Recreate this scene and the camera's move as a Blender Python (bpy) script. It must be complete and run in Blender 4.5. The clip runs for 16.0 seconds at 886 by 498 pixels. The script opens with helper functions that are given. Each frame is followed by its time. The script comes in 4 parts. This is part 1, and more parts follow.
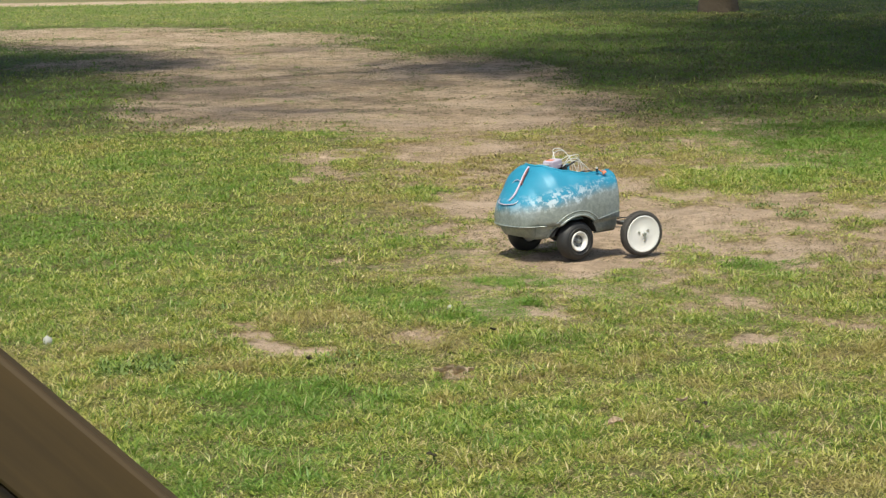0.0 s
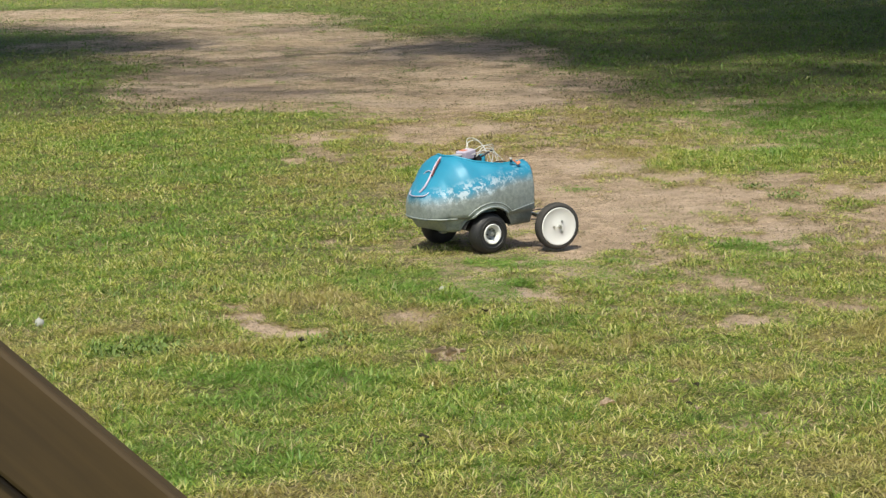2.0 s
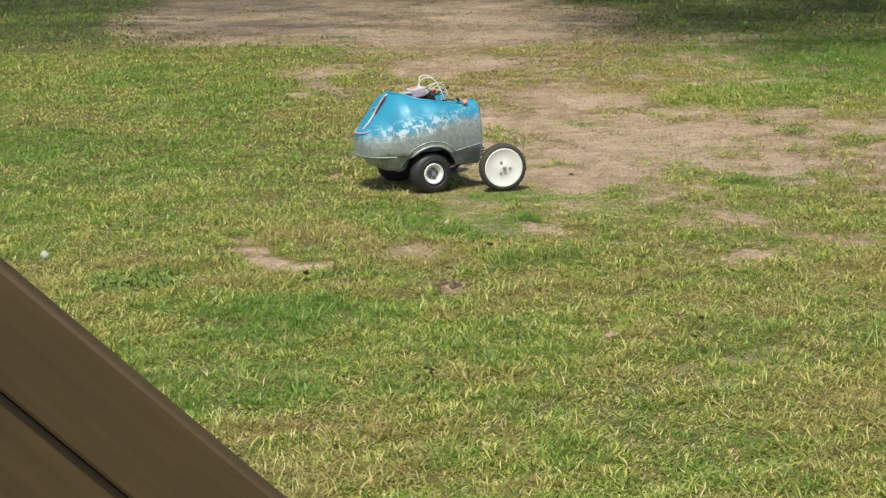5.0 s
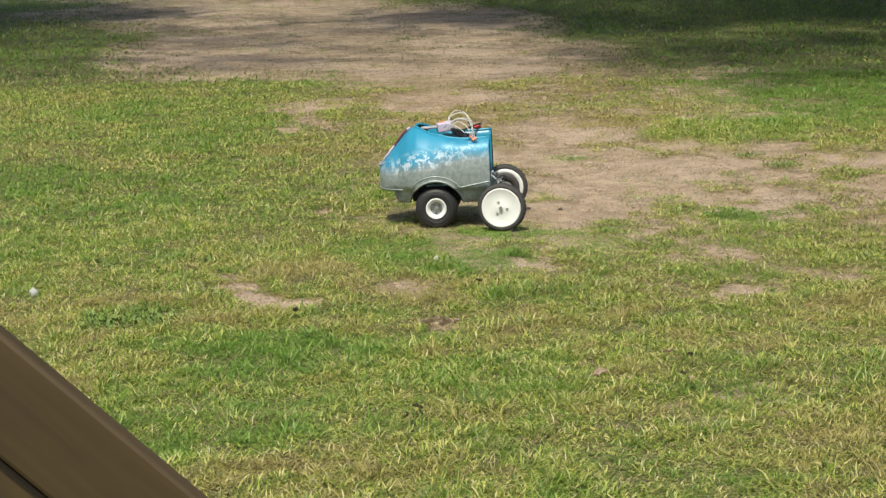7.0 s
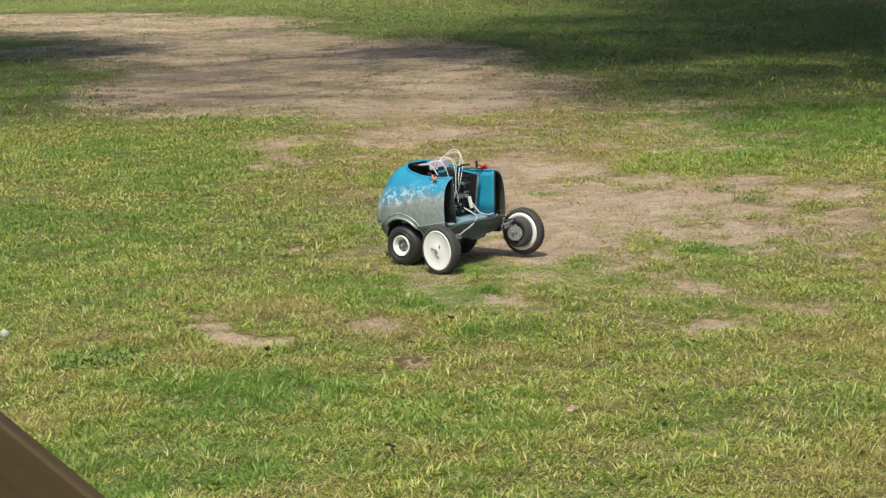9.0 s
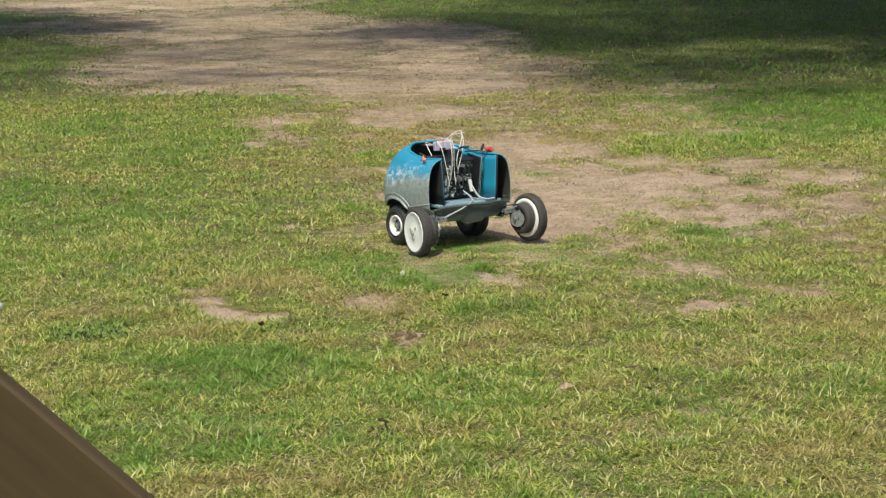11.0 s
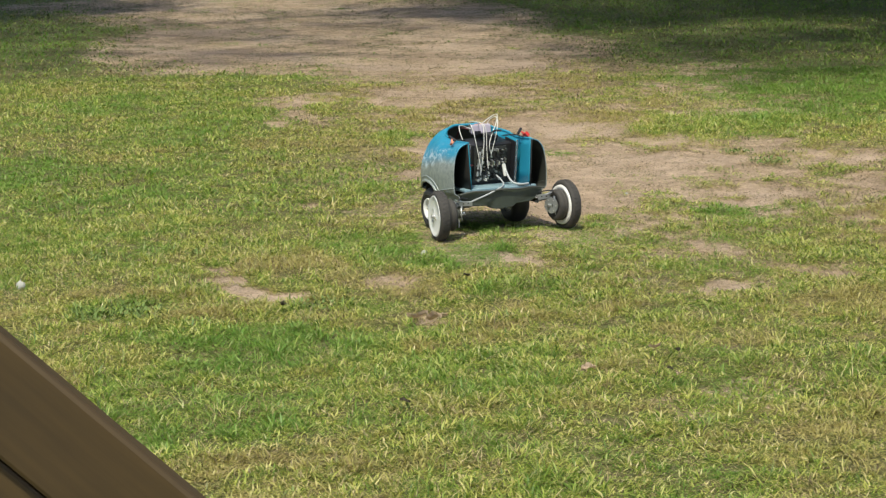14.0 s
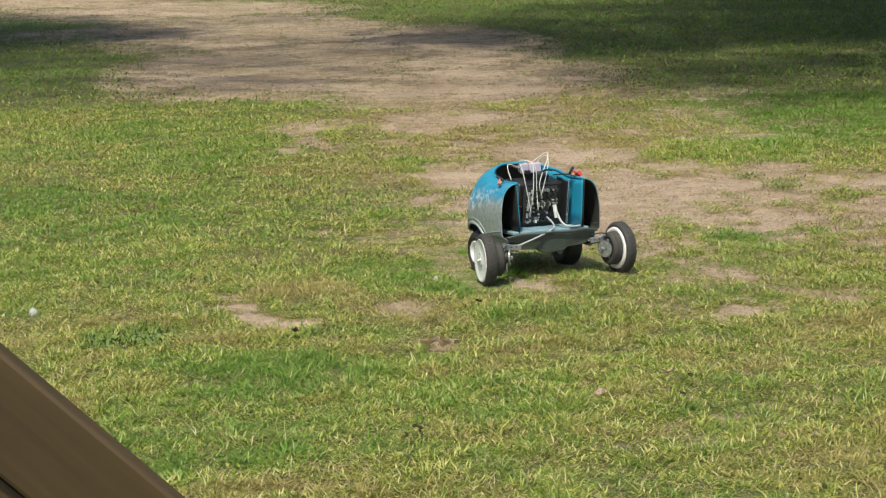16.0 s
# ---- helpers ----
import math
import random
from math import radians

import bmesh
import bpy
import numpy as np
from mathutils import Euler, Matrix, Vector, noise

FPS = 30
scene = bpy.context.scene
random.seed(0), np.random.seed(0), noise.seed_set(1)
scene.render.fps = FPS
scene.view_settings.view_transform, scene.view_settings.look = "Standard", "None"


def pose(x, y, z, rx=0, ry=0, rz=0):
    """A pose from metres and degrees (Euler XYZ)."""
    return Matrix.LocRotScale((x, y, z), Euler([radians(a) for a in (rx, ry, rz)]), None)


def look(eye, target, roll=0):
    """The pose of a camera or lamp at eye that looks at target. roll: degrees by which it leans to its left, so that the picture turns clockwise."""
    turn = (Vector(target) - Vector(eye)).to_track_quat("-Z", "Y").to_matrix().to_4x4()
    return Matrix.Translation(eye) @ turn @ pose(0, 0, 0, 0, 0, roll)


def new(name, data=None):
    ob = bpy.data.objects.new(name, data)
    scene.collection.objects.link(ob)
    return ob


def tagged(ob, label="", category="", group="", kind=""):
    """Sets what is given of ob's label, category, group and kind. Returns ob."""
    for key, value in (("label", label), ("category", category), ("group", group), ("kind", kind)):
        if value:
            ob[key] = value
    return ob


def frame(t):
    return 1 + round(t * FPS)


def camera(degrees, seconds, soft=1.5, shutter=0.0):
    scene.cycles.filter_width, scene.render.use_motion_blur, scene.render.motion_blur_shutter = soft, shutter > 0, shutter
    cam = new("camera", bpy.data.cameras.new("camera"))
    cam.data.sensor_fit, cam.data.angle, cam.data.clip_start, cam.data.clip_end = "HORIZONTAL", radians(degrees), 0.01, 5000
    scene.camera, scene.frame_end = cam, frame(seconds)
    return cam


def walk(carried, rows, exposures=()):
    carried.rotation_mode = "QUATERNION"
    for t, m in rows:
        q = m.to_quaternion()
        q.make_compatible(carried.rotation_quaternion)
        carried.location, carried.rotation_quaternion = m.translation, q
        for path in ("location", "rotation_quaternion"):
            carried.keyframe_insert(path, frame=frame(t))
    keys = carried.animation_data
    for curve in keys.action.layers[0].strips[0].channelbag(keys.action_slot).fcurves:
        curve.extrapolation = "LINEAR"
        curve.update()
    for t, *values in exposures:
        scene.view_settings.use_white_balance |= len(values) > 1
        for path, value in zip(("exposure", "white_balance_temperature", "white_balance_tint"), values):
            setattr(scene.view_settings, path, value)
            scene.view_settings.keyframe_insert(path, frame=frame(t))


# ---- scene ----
# A lawn with bare sandy patches, seen from porch steps past a sloping handrail;
# a small robot vehicle, a cut-down blue pedal car on four wheels, drives and pivots on it.

# ---- camera and its walk ----
cam = camera(24.32, 16.0, soft=1.25, shutter=0.3)
# seconds, sideways, height, tilt, turn, roll
HELD = [
    (0, 0.0045, 1.5802, 81.233, 0.029, -1.114),
    (0.5, 0.0080, 1.5835, 81.053, -0.001, -1.145),
    (1, 0.0081, 1.5827, 80.896, -0.086, -1.192),
    (1.5, 0.0066, 1.5838, 80.789, -0.139, -1.152),
    (2, 0.0049, 1.5844, 80.683, -0.188, -1.154),
    (2.5, 0.0064, 1.5841, 80.575, -0.192, -1.225),
    (3, 0.0073, 1.5823, 80.488, -0.188, -1.226),
    (3.5, -0.0013, 1.5769, 80.273, -0.184, -1.004),
    (4, -0.0042, 1.5730, 79.309, -0.094, -0.849),
    (4.2, 0.0015, 1.5711, 78.904, -0.029, -0.886),
    (6.3, -0.0002, 1.5844, 78.919, -0.190, -1.257),
    (6.5, 0.0007, 1.5854, 79.008, -0.196, -1.052),
    (7, 0.0084, 1.5924, 79.782, -0.309, -1.175),
    (7.5, 0.0161, 1.6002, 80.272, -0.494, -1.350),
    (8, 0.0154, 1.6022, 80.510, -0.732, -1.353),
    (8.5, 0.0196, 1.6045, 80.631, -0.908, -1.458),
    (9, 0.0186, 1.6094, 80.686, -1.067, -1.522),
    (9.2, 0.0220, 1.6107, 80.665, -1.141, -1.346),
    (11.3, 0.0058, 1.5883, 79.997, -1.241, -0.786),
    (11.5, 0.0012, 1.5882, 79.838, -1.298, -1.012),
    (12, 0.0031, 1.5899, 79.554, -1.146, -0.945),
    (12.5, 0.0060, 1.5904, 79.413, -1.022, -0.849),
    (13, 0.0071, 1.5910, 79.372, -0.935, -0.778),
    (13.5, 0.0069, 1.5927, 79.444, -0.812, -0.813),
    (14, 0.0075, 1.5896, 79.640, -0.661, -0.887),
    (14.5, 0.0049, 1.5936, 79.867, -0.579, -0.891),
    (15, 0.0079, 1.5924, 80.222, -0.487, -1.010),
    (15.5, 0.0078, 1.5925, 80.367, -0.405, -1.025),
    (16, 0.0070, 1.5910, 80.363, -0.336, -1.115),
]
walk(cam, [(t, pose(x, 0, z, tilt, 0, turn) @ pose(0, 0, 0, 0, 0, roll)) for t, x, z, tilt, turn, roll in HELD])

# ---- light ----
SUN_AZIMUTH, SUN_HEIGHT = 254.0, 62.0      # degrees, the side that the light comes from
world = bpy.data.worlds.new("sky")
scene.world = world
world.use_nodes = True
wn = world.node_tree
sky = wn.nodes.new("ShaderNodeTexSky")
sky.sky_type, sky.sun_disc = "NISHITA", False
sky.sun_elevation, sky.sun_rotation = radians(SUN_HEIGHT), radians(90 - SUN_AZIMUTH)
sky.air_density, sky.dust_density, sky.ozone_density = 1.0, 2.5, 1.0
wn.nodes["Background"].inputs["Strength"].default_value = 0.15
wn.links.new(sky.outputs[0], wn.nodes["Background"].inputs["Color"])
lamp = bpy.data.lights.new("sun", "SUN")
lamp.energy, lamp.angle, lamp.color = 4.2, radians(3.0), (1.0, 0.97, 0.80)
sun = new("sun", lamp)
a, e = radians(SUN_AZIMUTH), radians(SUN_HEIGHT)
sun.matrix_world = look((30 * math.cos(a) * math.cos(e), 30 * math.sin(a) * math.cos(e), 30 * math.sin(e)), (0, 0, 0))
scene.view_settings.exposure = 0.0


# ---- materials ----
def material(name, rough=0.6, metal=0.0):
    m = bpy.data.materials.new(name)
    m.use_nodes = True
    b = m.node_tree.nodes["Principled BSDF"]
    b.inputs["Roughness"].default_value, b.inputs["Metallic"].default_value = rough, metal
    return m, m.node_tree, b


def node(tree, kind, **inputs):
    n = tree.nodes.new(kind)
    for key, value in inputs.items():
        n.inputs[key.replace("_", " ")].default_value = value
    return n


def ramp(tree, source, stops):
    r = tree.nodes.new("ShaderNodeValToRGB")
    while len(r.color_ramp.elements) < len(stops):
        r.color_ramp.elements.new(0.5)
    for el, (p, c) in zip(r.color_ramp.elements, stops):
        el.position, el.color = p, (*c, 1) if len(c) == 3 else (c[0],) * 3 + (1,)
    tree.links.new(source, r.inputs[0])
    return r.outputs[0]


def mixed(tree, fac, c1, c2, kind="MIX"):
    n = tree.nodes.new("ShaderNodeMix")
    n.data_type, n.blend_type = "RGBA", kind
    for slot, value in ((0, fac), (6, c1), (7, c2)):
        if isinstance(value, (int, float)):
            n.inputs[slot].default_value = value
        elif isinstance(value, tuple):
            n.inputs[slot].default_value = (*value, 1)
        else:
            tree.links.new(value, n.inputs[slot])
    return n.outputs[2]


def noise_of(tree, scale, detail=4.0, rough=0.55, coord="Object"):
    tc = tree.nodes.new("ShaderNodeTexCoord")
    n = node(tree, "ShaderNodeTexNoise", Scale=scale, Detail=detail, Roughness=rough)
    tree.links.new(tc.outputs[coord], n.inputs["Vector"])
    return n.outputs[0]


def bumped(tree, b, height, strength, distance):
    n = node(tree, "ShaderNodeBump", Strength=strength, Distance=distance)
    tree.links.new(height, n.inputs["Height"])
    tree.links.new(n.outputs[0], b.inputs["Normal"])


def speckled(name, dark, light, rough, metal=0.0, scale=40.0, bump=0.15, distance=0.001):
    m, t, b = material(name, rough, metal)
    big, fine = noise_of(t, scale * 0.15), noise_of(t, scale)
    c = mixed(t, fine, dark, light)
    c = mixed(t, big, c, tuple((p + q) / 2 for p, q in zip(dark, light)))
    t.links.new(c, b.inputs["Base Color"])
    bumped(t, b, fine, bump, distance)
    return m


def ground_material():
    m, t, b = material("lawn_soil", 0.95)
    at = t.nodes.new("ShaderNodeAttribute")
    at.attribute_name = "bare"
    fine, mid, big = noise_of(t, 60, 6, 0.7), noise_of(t, 9, 5, 0.65), noise_of(t, 0.9, 4)
    streak = t.nodes.new("ShaderNodeTexCoord")
    squeeze = node(t, "ShaderNodeMapping", Scale=(1.0, 1.0, 1.0), Rotation=(0.0, 0.0, 0.35))
    t.links.new(streak.outputs["Object"], squeeze.inputs[0])
    tracks = node(t, "ShaderNodeTexNoise", Scale=4.2, Detail=6.0, Roughness=0.68, Distortion=0.6)
    t.links.new(squeeze.outputs[0], tracks.inputs["Vector"])
    sand = mixed(t, ramp(t, fine, [(0.3, (0.0,)), (0.7, (1.0,))]), (0.455, 0.325, 0.215), (0.705, 0.53, 0.37))
    sand = mixed(t, ramp(t, mid, [(0.40, (0.0,)), (0.60, (1.0,))]), mixed(t, 0.42, sand, (0.26, 0.18, 0.11)), sand)
    grit = noise_of(t, 26, 5, 0.75)
    sand = mixed(t, ramp(t, grit, [(0.34, (0.6,)), (0.44, (0.0,))]), sand, (0.22, 0.155, 0.10))
    sand = mixed(t, ramp(t, tracks.outputs[0], [(0.38, (0.55,)), (0.52, (0.0,))]), sand, (0.27, 0.19, 0.12))
    sand = mixed(t, ramp(t, big, [(0.45, (0.0,)), (0.62, (0.6,))]), sand, (0.62, 0.47, 0.35))
    turf = mixed(t, fine, (0.095, 0.11, 0.03), (0.24, 0.235, 0.085))
    turf = mixed(t, ramp(t, mid, [(0.45, (0.0,)), (0.7, (1.0,))]), turf, (0.23, 0.19, 0.09))
    edge = t.nodes.new("ShaderNodeMath")
    edge.operation = "MULTIPLY_ADD"
    t.links.new(mid, edge.inputs[0])
    edge.inputs[1].default_value = 0.7
    t.links.new(at.outputs["Fac"], edge.inputs[2])
    rag = t.nodes.new("ShaderNodeMath")
    rag.operation = "MULTIPLY_ADD"
    t.links.new(noise_of(t, 28, 4, 0.7), rag.inputs[0])
    rag.inputs[1].default_value = 0.4
    t.links.new(edge.outputs[0], rag.inputs[2])
    mask = ramp(t, rag.outputs[0], [(0.74, (0.0,)), (1.0, (1.0,))])
    t.links.new(mixed(t, mask, turf, sand), b.inputs["Base Color"])
    both = mixed(t, 0.55, fine, noise_of(t, 24, 5, 0.7))
    bumped(t, b, both, 1.0, 0.05)
    return m


def grass_material(name, stops, lush, dry):
    m, t, b = material(name, 0.5)
    geo = t.nodes.new("ShaderNodeNewGeometry")
    blade = ramp(t, geo.outputs["Random Per Island"], stops)
    at = t.nodes.new("ShaderNodeAttribute")
    at.attribute_name = "lush"
    c = mixed(t, ramp(t, at.outputs["Fac"], [(0.42, (0.0,)), (0.9, (0.75,))]), blade, lush)
    c = mixed(t, ramp(t, at.outputs["Fac"], [(0.12, (0.65,)), (0.42, (0.0,))]), c, dry)
    t.links.new(c, b.inputs["Base Color"])
    tr = t.nodes.new("ShaderNodeBsdfTranslucent")
    t.links.new(c, tr.inputs["Color"])
    add = t.nodes.new("ShaderNodeMixShader")
    add.inputs[0].default_value = 0.4
    t.links.new(b.outputs[0], add.inputs[1])
    t.links.new(tr.outputs[0], add.inputs[2])
    t.links.new(add.outputs[0], t.nodes["Material Output"].inputs["Surface"])
    return m


def leaf_material():
    m, t, b = material("tree_leaf", 0.5)
    geo = t.nodes.new("ShaderNodeNewGeometry")
    t.links.new(ramp(t, geo.outputs["Random Per Island"], [(0.0, (0.03, 0.07, 0.012)), (1.0, (0.09, 0.15, 0.03))]), b.inputs["Base Color"])
    return m


def painted_metal():
    """Blue enamel, chipped to primer and worn down to dull galvanised steel low on the body."""
    m, t, b = material("worn_blue_enamel", 0.42)
    tc = t.nodes.new("ShaderNodeTexCoord")
    sep = t.nodes.new("ShaderNodeSeparateXYZ")
    t.links.new(tc.outputs["Object"], sep.inputs[0])
    wide, chips, fine = noise_of(t, 7, 3), noise_of(t, 42, 8, 0.74), noise_of(t, 90, 4, 0.7)
    lift = t.nodes.new("ShaderNodeMath")
    lift.operation = "MULTIPLY_ADD"
    t.links.new(wide, lift.inputs[0])
    lift.inputs[1].default_value = 0.10
    tilt = t.nodes.new("ShaderNodeMath")
    tilt.operation = "MULTIPLY_ADD"
    t.links.new(sep.outputs["X"], tilt.inputs[0])
    tilt.inputs[1].default_value = 0.16
    t.links.new(sep.outputs["Z"], tilt.inputs[2])
    t.links.new(tilt.outputs[0], lift.inputs[2])
    lift2 = t.nodes.new("ShaderNodeMath")
    lift2.operation = "MULTIPLY_ADD"
    t.links.new(chips, lift2.inputs[0])
    lift2.inputs[1].default_value = 0.045
    t.links.new(lift.outputs[0], lift2.inputs[2])
    worn = ramp(t, lift2.outputs[0], [(0.405, (0.0,)), (0.45, (1.0,))])
    near_edge = ramp(t, lift2.outputs[0], [(0.395, (0.0,)), (0.42, (1.0,)), (0.46, (0.9,)), (0.505, (0.0,))])
    blue = mixed(t, wide, (0.014, 0.19, 0.33), (0.035, 0.31, 0.45))
    steel = mixed(t, ramp(t, chips, [(0.35, (0.0,)), (0.65, (1.0,))]), (0.24, 0.275, 0.262), (0.40, 0.44, 0.42))
    steel = mixed(t, ramp(t, wide, [(0.5, (0.0,)), (0.75, (0.6,))]), steel, (0.17, 0.205, 0.18))
    base = mixed(t, worn, steel, blue)
    flake = t.nodes.new("ShaderNodeMath")
    flake.operation = "MULTIPLY"
    t.links.new(near_edge, flake.inputs[0])
    t.links.new(ramp(t, chips, [(0.50, (0.0,)), (0.55, (1.0,))]), flake.inputs[1])
    front = t.nodes.new("ShaderNodeMath")
    front.operation = "MULTIPLY"
    t.links.new(flake.outputs[0], front.inputs[0])
    t.links.new(ramp(t, sep.outputs["X"], [(0.08, (0.25,)), (0.30, (0.85,)), (0.46, (0.9,)), (0.53, (0.3,))]), front.inputs[1])
    base = mixed(t, front.outputs[0], base, (0.62, 0.70, 0.74))
    rust = ramp(t, fine, [(0.66, (0.0,)), (0.72, (0.7,))])
    base = mixed(t, rust, base, (0.10, 0.085, 0.07))
    t.links.new(base, b.inputs["Base Color"])
    bare = mixed(t, front.outputs[0], ramp(t, lift2.outputs[0], [(0.40, (0.35,)), (0.45, (0.05,))]), (0.25, 0.25, 0.25))
    t.links.new(bare, b.inputs["Metallic"])
    t.links.new(ramp(t, chips, [(0.3, (0.34,)), (0.7, (0.55,))]), b.inputs["Roughness"])
    bumped(t, b, mixed(t, 0.6, wide, fine), 0.25, 0.004)
    return m


SOIL, GRASS = ground_material(), grass_material(
    "grass_blade", [(0.0, (0.07, 0.13, 0.015)), (0.3, (0.20, 0.29, 0.04)), (0.6, (0.445, 0.485, 0.09)), (0.85, (0.64, 0.60, 0.19)), (1.0, (0.77, 0.66, 0.38))],
    (0.135, 0.285, 0.035), (0.45, 0.355, 0.145))
LITTER = grass_material("brown_litter", [(0.0, (0.11, 0.08, 0.045)), (0.5, (0.19, 0.145, 0.08)), (0.8, (0.19, 0.17, 0.06)), (1.0, (0.34, 0.26, 0.15))], (0.10, 0.14, 0.03), (0.13, 0.10, 0.05))
STRAW = grass_material("dry_straw", [(0.0, (0.26, 0.20, 0.10)), (0.5, (0.42, 0.33, 0.17)), (1.0, (0.60, 0.50, 0.28))], (0.40, 0.36, 0.14), (0.45, 0.35, 0.18))
LEAF, BARK = leaf_material(), speckled("bark", (0.06, 0.045, 0.03), (0.17, 0.13, 0.09), 0.9, 0, 14, 1.0, 0.03)
PAINT = painted_metal()
BLUE = speckled("inner_blue_enamel", (0.012, 0.20, 0.33), (0.03, 0.31, 0.45), 0.35, 0, 30, 0.1)
TRAY = speckled("dusty_blue_tray", (0.02, 0.15, 0.22), (0.42, 0.52, 0.54), 0.42, 0, 26, 0.1)
STEEL = speckled("dull_steel", (0.24, 0.25, 0.24), (0.42, 0.43, 0.42), 0.42, 0.55, 50)
DARK_STEEL = speckled("dark_oily_steel", (0.05, 0.055, 0.045), (0.12, 0.125, 0.11), 0.5, 0.4, 30)
APRON = speckled("grimy_green_panel", (0.018, 0.026, 0.021), (0.085, 0.10, 0.082), 0.45, 0.1, 26, 0.4, 0.003)
# near-black of the chassis, also painted shade in wheel wells and wall hollows
DARK = speckled("underside_and_shade_black", (0.012, 0.013, 0.013), (0.035, 0.035, 0.033), 0.8, 0, 30)
RUBBER = speckled("black_rubber", (0.012, 0.012, 0.012), (0.035, 0.034, 0.032), 0.55, 0, 60)
DUSTY = speckled("dusty_tread_rubber", (0.025, 0.024, 0.022), (0.075, 0.068, 0.06), 0.8, 0, 60)
WHITE = speckled("white_plastic", (0.72, 0.71, 0.66), (0.84, 0.83, 0.79), 0.42, 0, 25, 0.05)
CHROME = speckled("worn_chrome", (0.55, 0.55, 0.53), (0.75, 0.75, 0.73), 0.28, 0.9, 60)
BLACK = speckled("black_plastic", (0.012, 0.012, 0.014), (0.03, 0.03, 0.034), 0.35, 0, 40)
BOARD = speckled("circuit_board", (0.02, 0.022, 0.02), (0.07, 0.075, 0.07), 0.4, 0, 120, 0.2)
WIRE = speckled("white_wire", (0.62, 0.61, 0.56), (0.76, 0.75, 0.70), 0.45, 0, 60, 0.05)
TUBE = speckled("grey_hose", (0.30, 0.32, 0.32), (0.45, 0.47, 0.47), 0.4, 0, 60, 0.05)
ORANGE = speckled("orange_plastic", (0.58, 0.17, 0.09), (0.72, 0.27, 0.15), 0.4, 0, 60, 0.05)
RED = speckled("red_plastic", (0.50, 0.025, 0.02), (0.65, 0.05, 0.04), 0.4, 0, 60, 0.05)
MAROON = speckled("dull_red_cable", (0.13, 0.03, 0.03), (0.22, 0.07, 0.07), 0.5, 0, 60, 0.05)
PINK = speckled("pale_pack_label", (0.42, 0.37, 0.46), (0.64, 0.57, 0.66), 0.4, 0, 60, 0.05)
STONE = speckled("pale_stone", (0.30, 0.30, 0.26), (0.46, 0.46, 0.41), 0.8, 0, 60, 0.5, 0.004)
DRYLEAF = speckled("dry_leaf", (0.50, 0.37, 0.25), (0.70, 0.56, 0.42), 0.8, 0, 60, 0.5, 0.004)
DARKLEAF = speckled("dark_dead_leaf", (0.05, 0.045, 0.03), (0.12, 0.10, 0.06), 0.8, 0, 60, 0.5, 0.004)
WEED = speckled("weed_leaf", (0.09, 0.14, 0.03), (0.17, 0.235, 0.06), 0.85, 0, 60, 0.2)


def acrylic():
    m, t, b = material("clear_acrylic", 0.16)
    b.inputs["Base Color"].default_value = (0.93, 0.94, 0.96, 1)
    b.inputs["Transmission Weight"].default_value, b.inputs["IOR"].default_value = 0.9, 1.45
    return m


def rail_wood():
    m, t, b = material("shade_dark_brown_wood", 0.6)
    tc = t.nodes.new("ShaderNodeTexCoord")
    mp = node(t, "ShaderNodeMapping", Scale=(3.0, 60.0, 60.0))
    t.links.new(tc.outputs["Object"], mp.inputs[0])
    n = node(t, "ShaderNodeTexNoise", Scale=1.0, Detail=5.0, Roughness=0.6)
    t.links.new(mp.outputs[0], n.inputs["Vector"])
    # browns set dark: the shade over the rail is put into the colour
    c = mixed(t, ramp(t, n.outputs[0], [(0.3, (0.0,)), (0.7, (1.0,))]), (0.050, 0.030, 0.0085), (0.086, 0.053, 0.016))
    c = mixed(t, ramp(t, noise_of(t, 5), [(0.4, (0.0,)), (0.7, (0.5,))]), c, (0.034, 0.022, 0.008))
    t.links.new(c, b.inputs["Base Color"])
    bumped(t, b, n.outputs[0], 0.3, 0.001)
    return m


CLEAR, WOOD = acrylic(), rail_wood()


# ---- mesh helpers ----
def part(name, bm, mat, parent=None, label="", smooth=False):
    """Links a bmesh as one mesh object under a thing or a part."""
    me = bpy.data.meshes.new(name)
    bmesh.ops.recalc_face_normals(bm, faces=bm.faces)
    bm.to_mesh(me)
    bm.free()
    me.materials.append(mat)
    if smooth:
        me.polygons.foreach_set("use_smooth", [True] * len(me.polygons))
    ob = new(name, me)
    if parent:
        ob.parent = parent
    if label:
        ob["label"] = label
    return ob


def block(bm, size, m=Matrix(), bevel=0.0):
    made = bmesh.ops.create_cube(bm, size=1.0, matrix=Matrix.Diagonal((*size, 1)))["verts"]
    if bevel:
        edges = {ed for v in made for ed in v.link_edges}
        out = bmesh.ops.bevel(bm, geom=list(edges), offset=bevel, segments=2, affect="EDGES", profile=0.5)
        made = list({v for f in out["faces"] for v in f.verts} | {v for v in made if v.is_valid})
    bmesh.ops.transform(bm, matrix=m, verts=made)
    return bm


def spin(bm, profile, m=Matrix(), steps=40, caps=True):
    """A solid of revolution round y; the profile gives (y, radius)."""
    rings = []
    for k in range(steps):
        an = 2 * math.pi * k / steps
        rings.append([bm.verts.new(m @ Vector((r * math.cos(an), y, r * math.sin(an)))) for y, r in profile])
    for k in range(steps):
        p, q = rings[k], rings[(k + 1) % steps]
        for i in range(len(profile) - 1):
            bm.faces.new((p[i], p[i + 1], q[i + 1], q[i]))
    for i in (0, -1):
        if caps and profile[i][1] > 1e-6:
            bm.faces.new([r[i] for r in rings])
    return bm


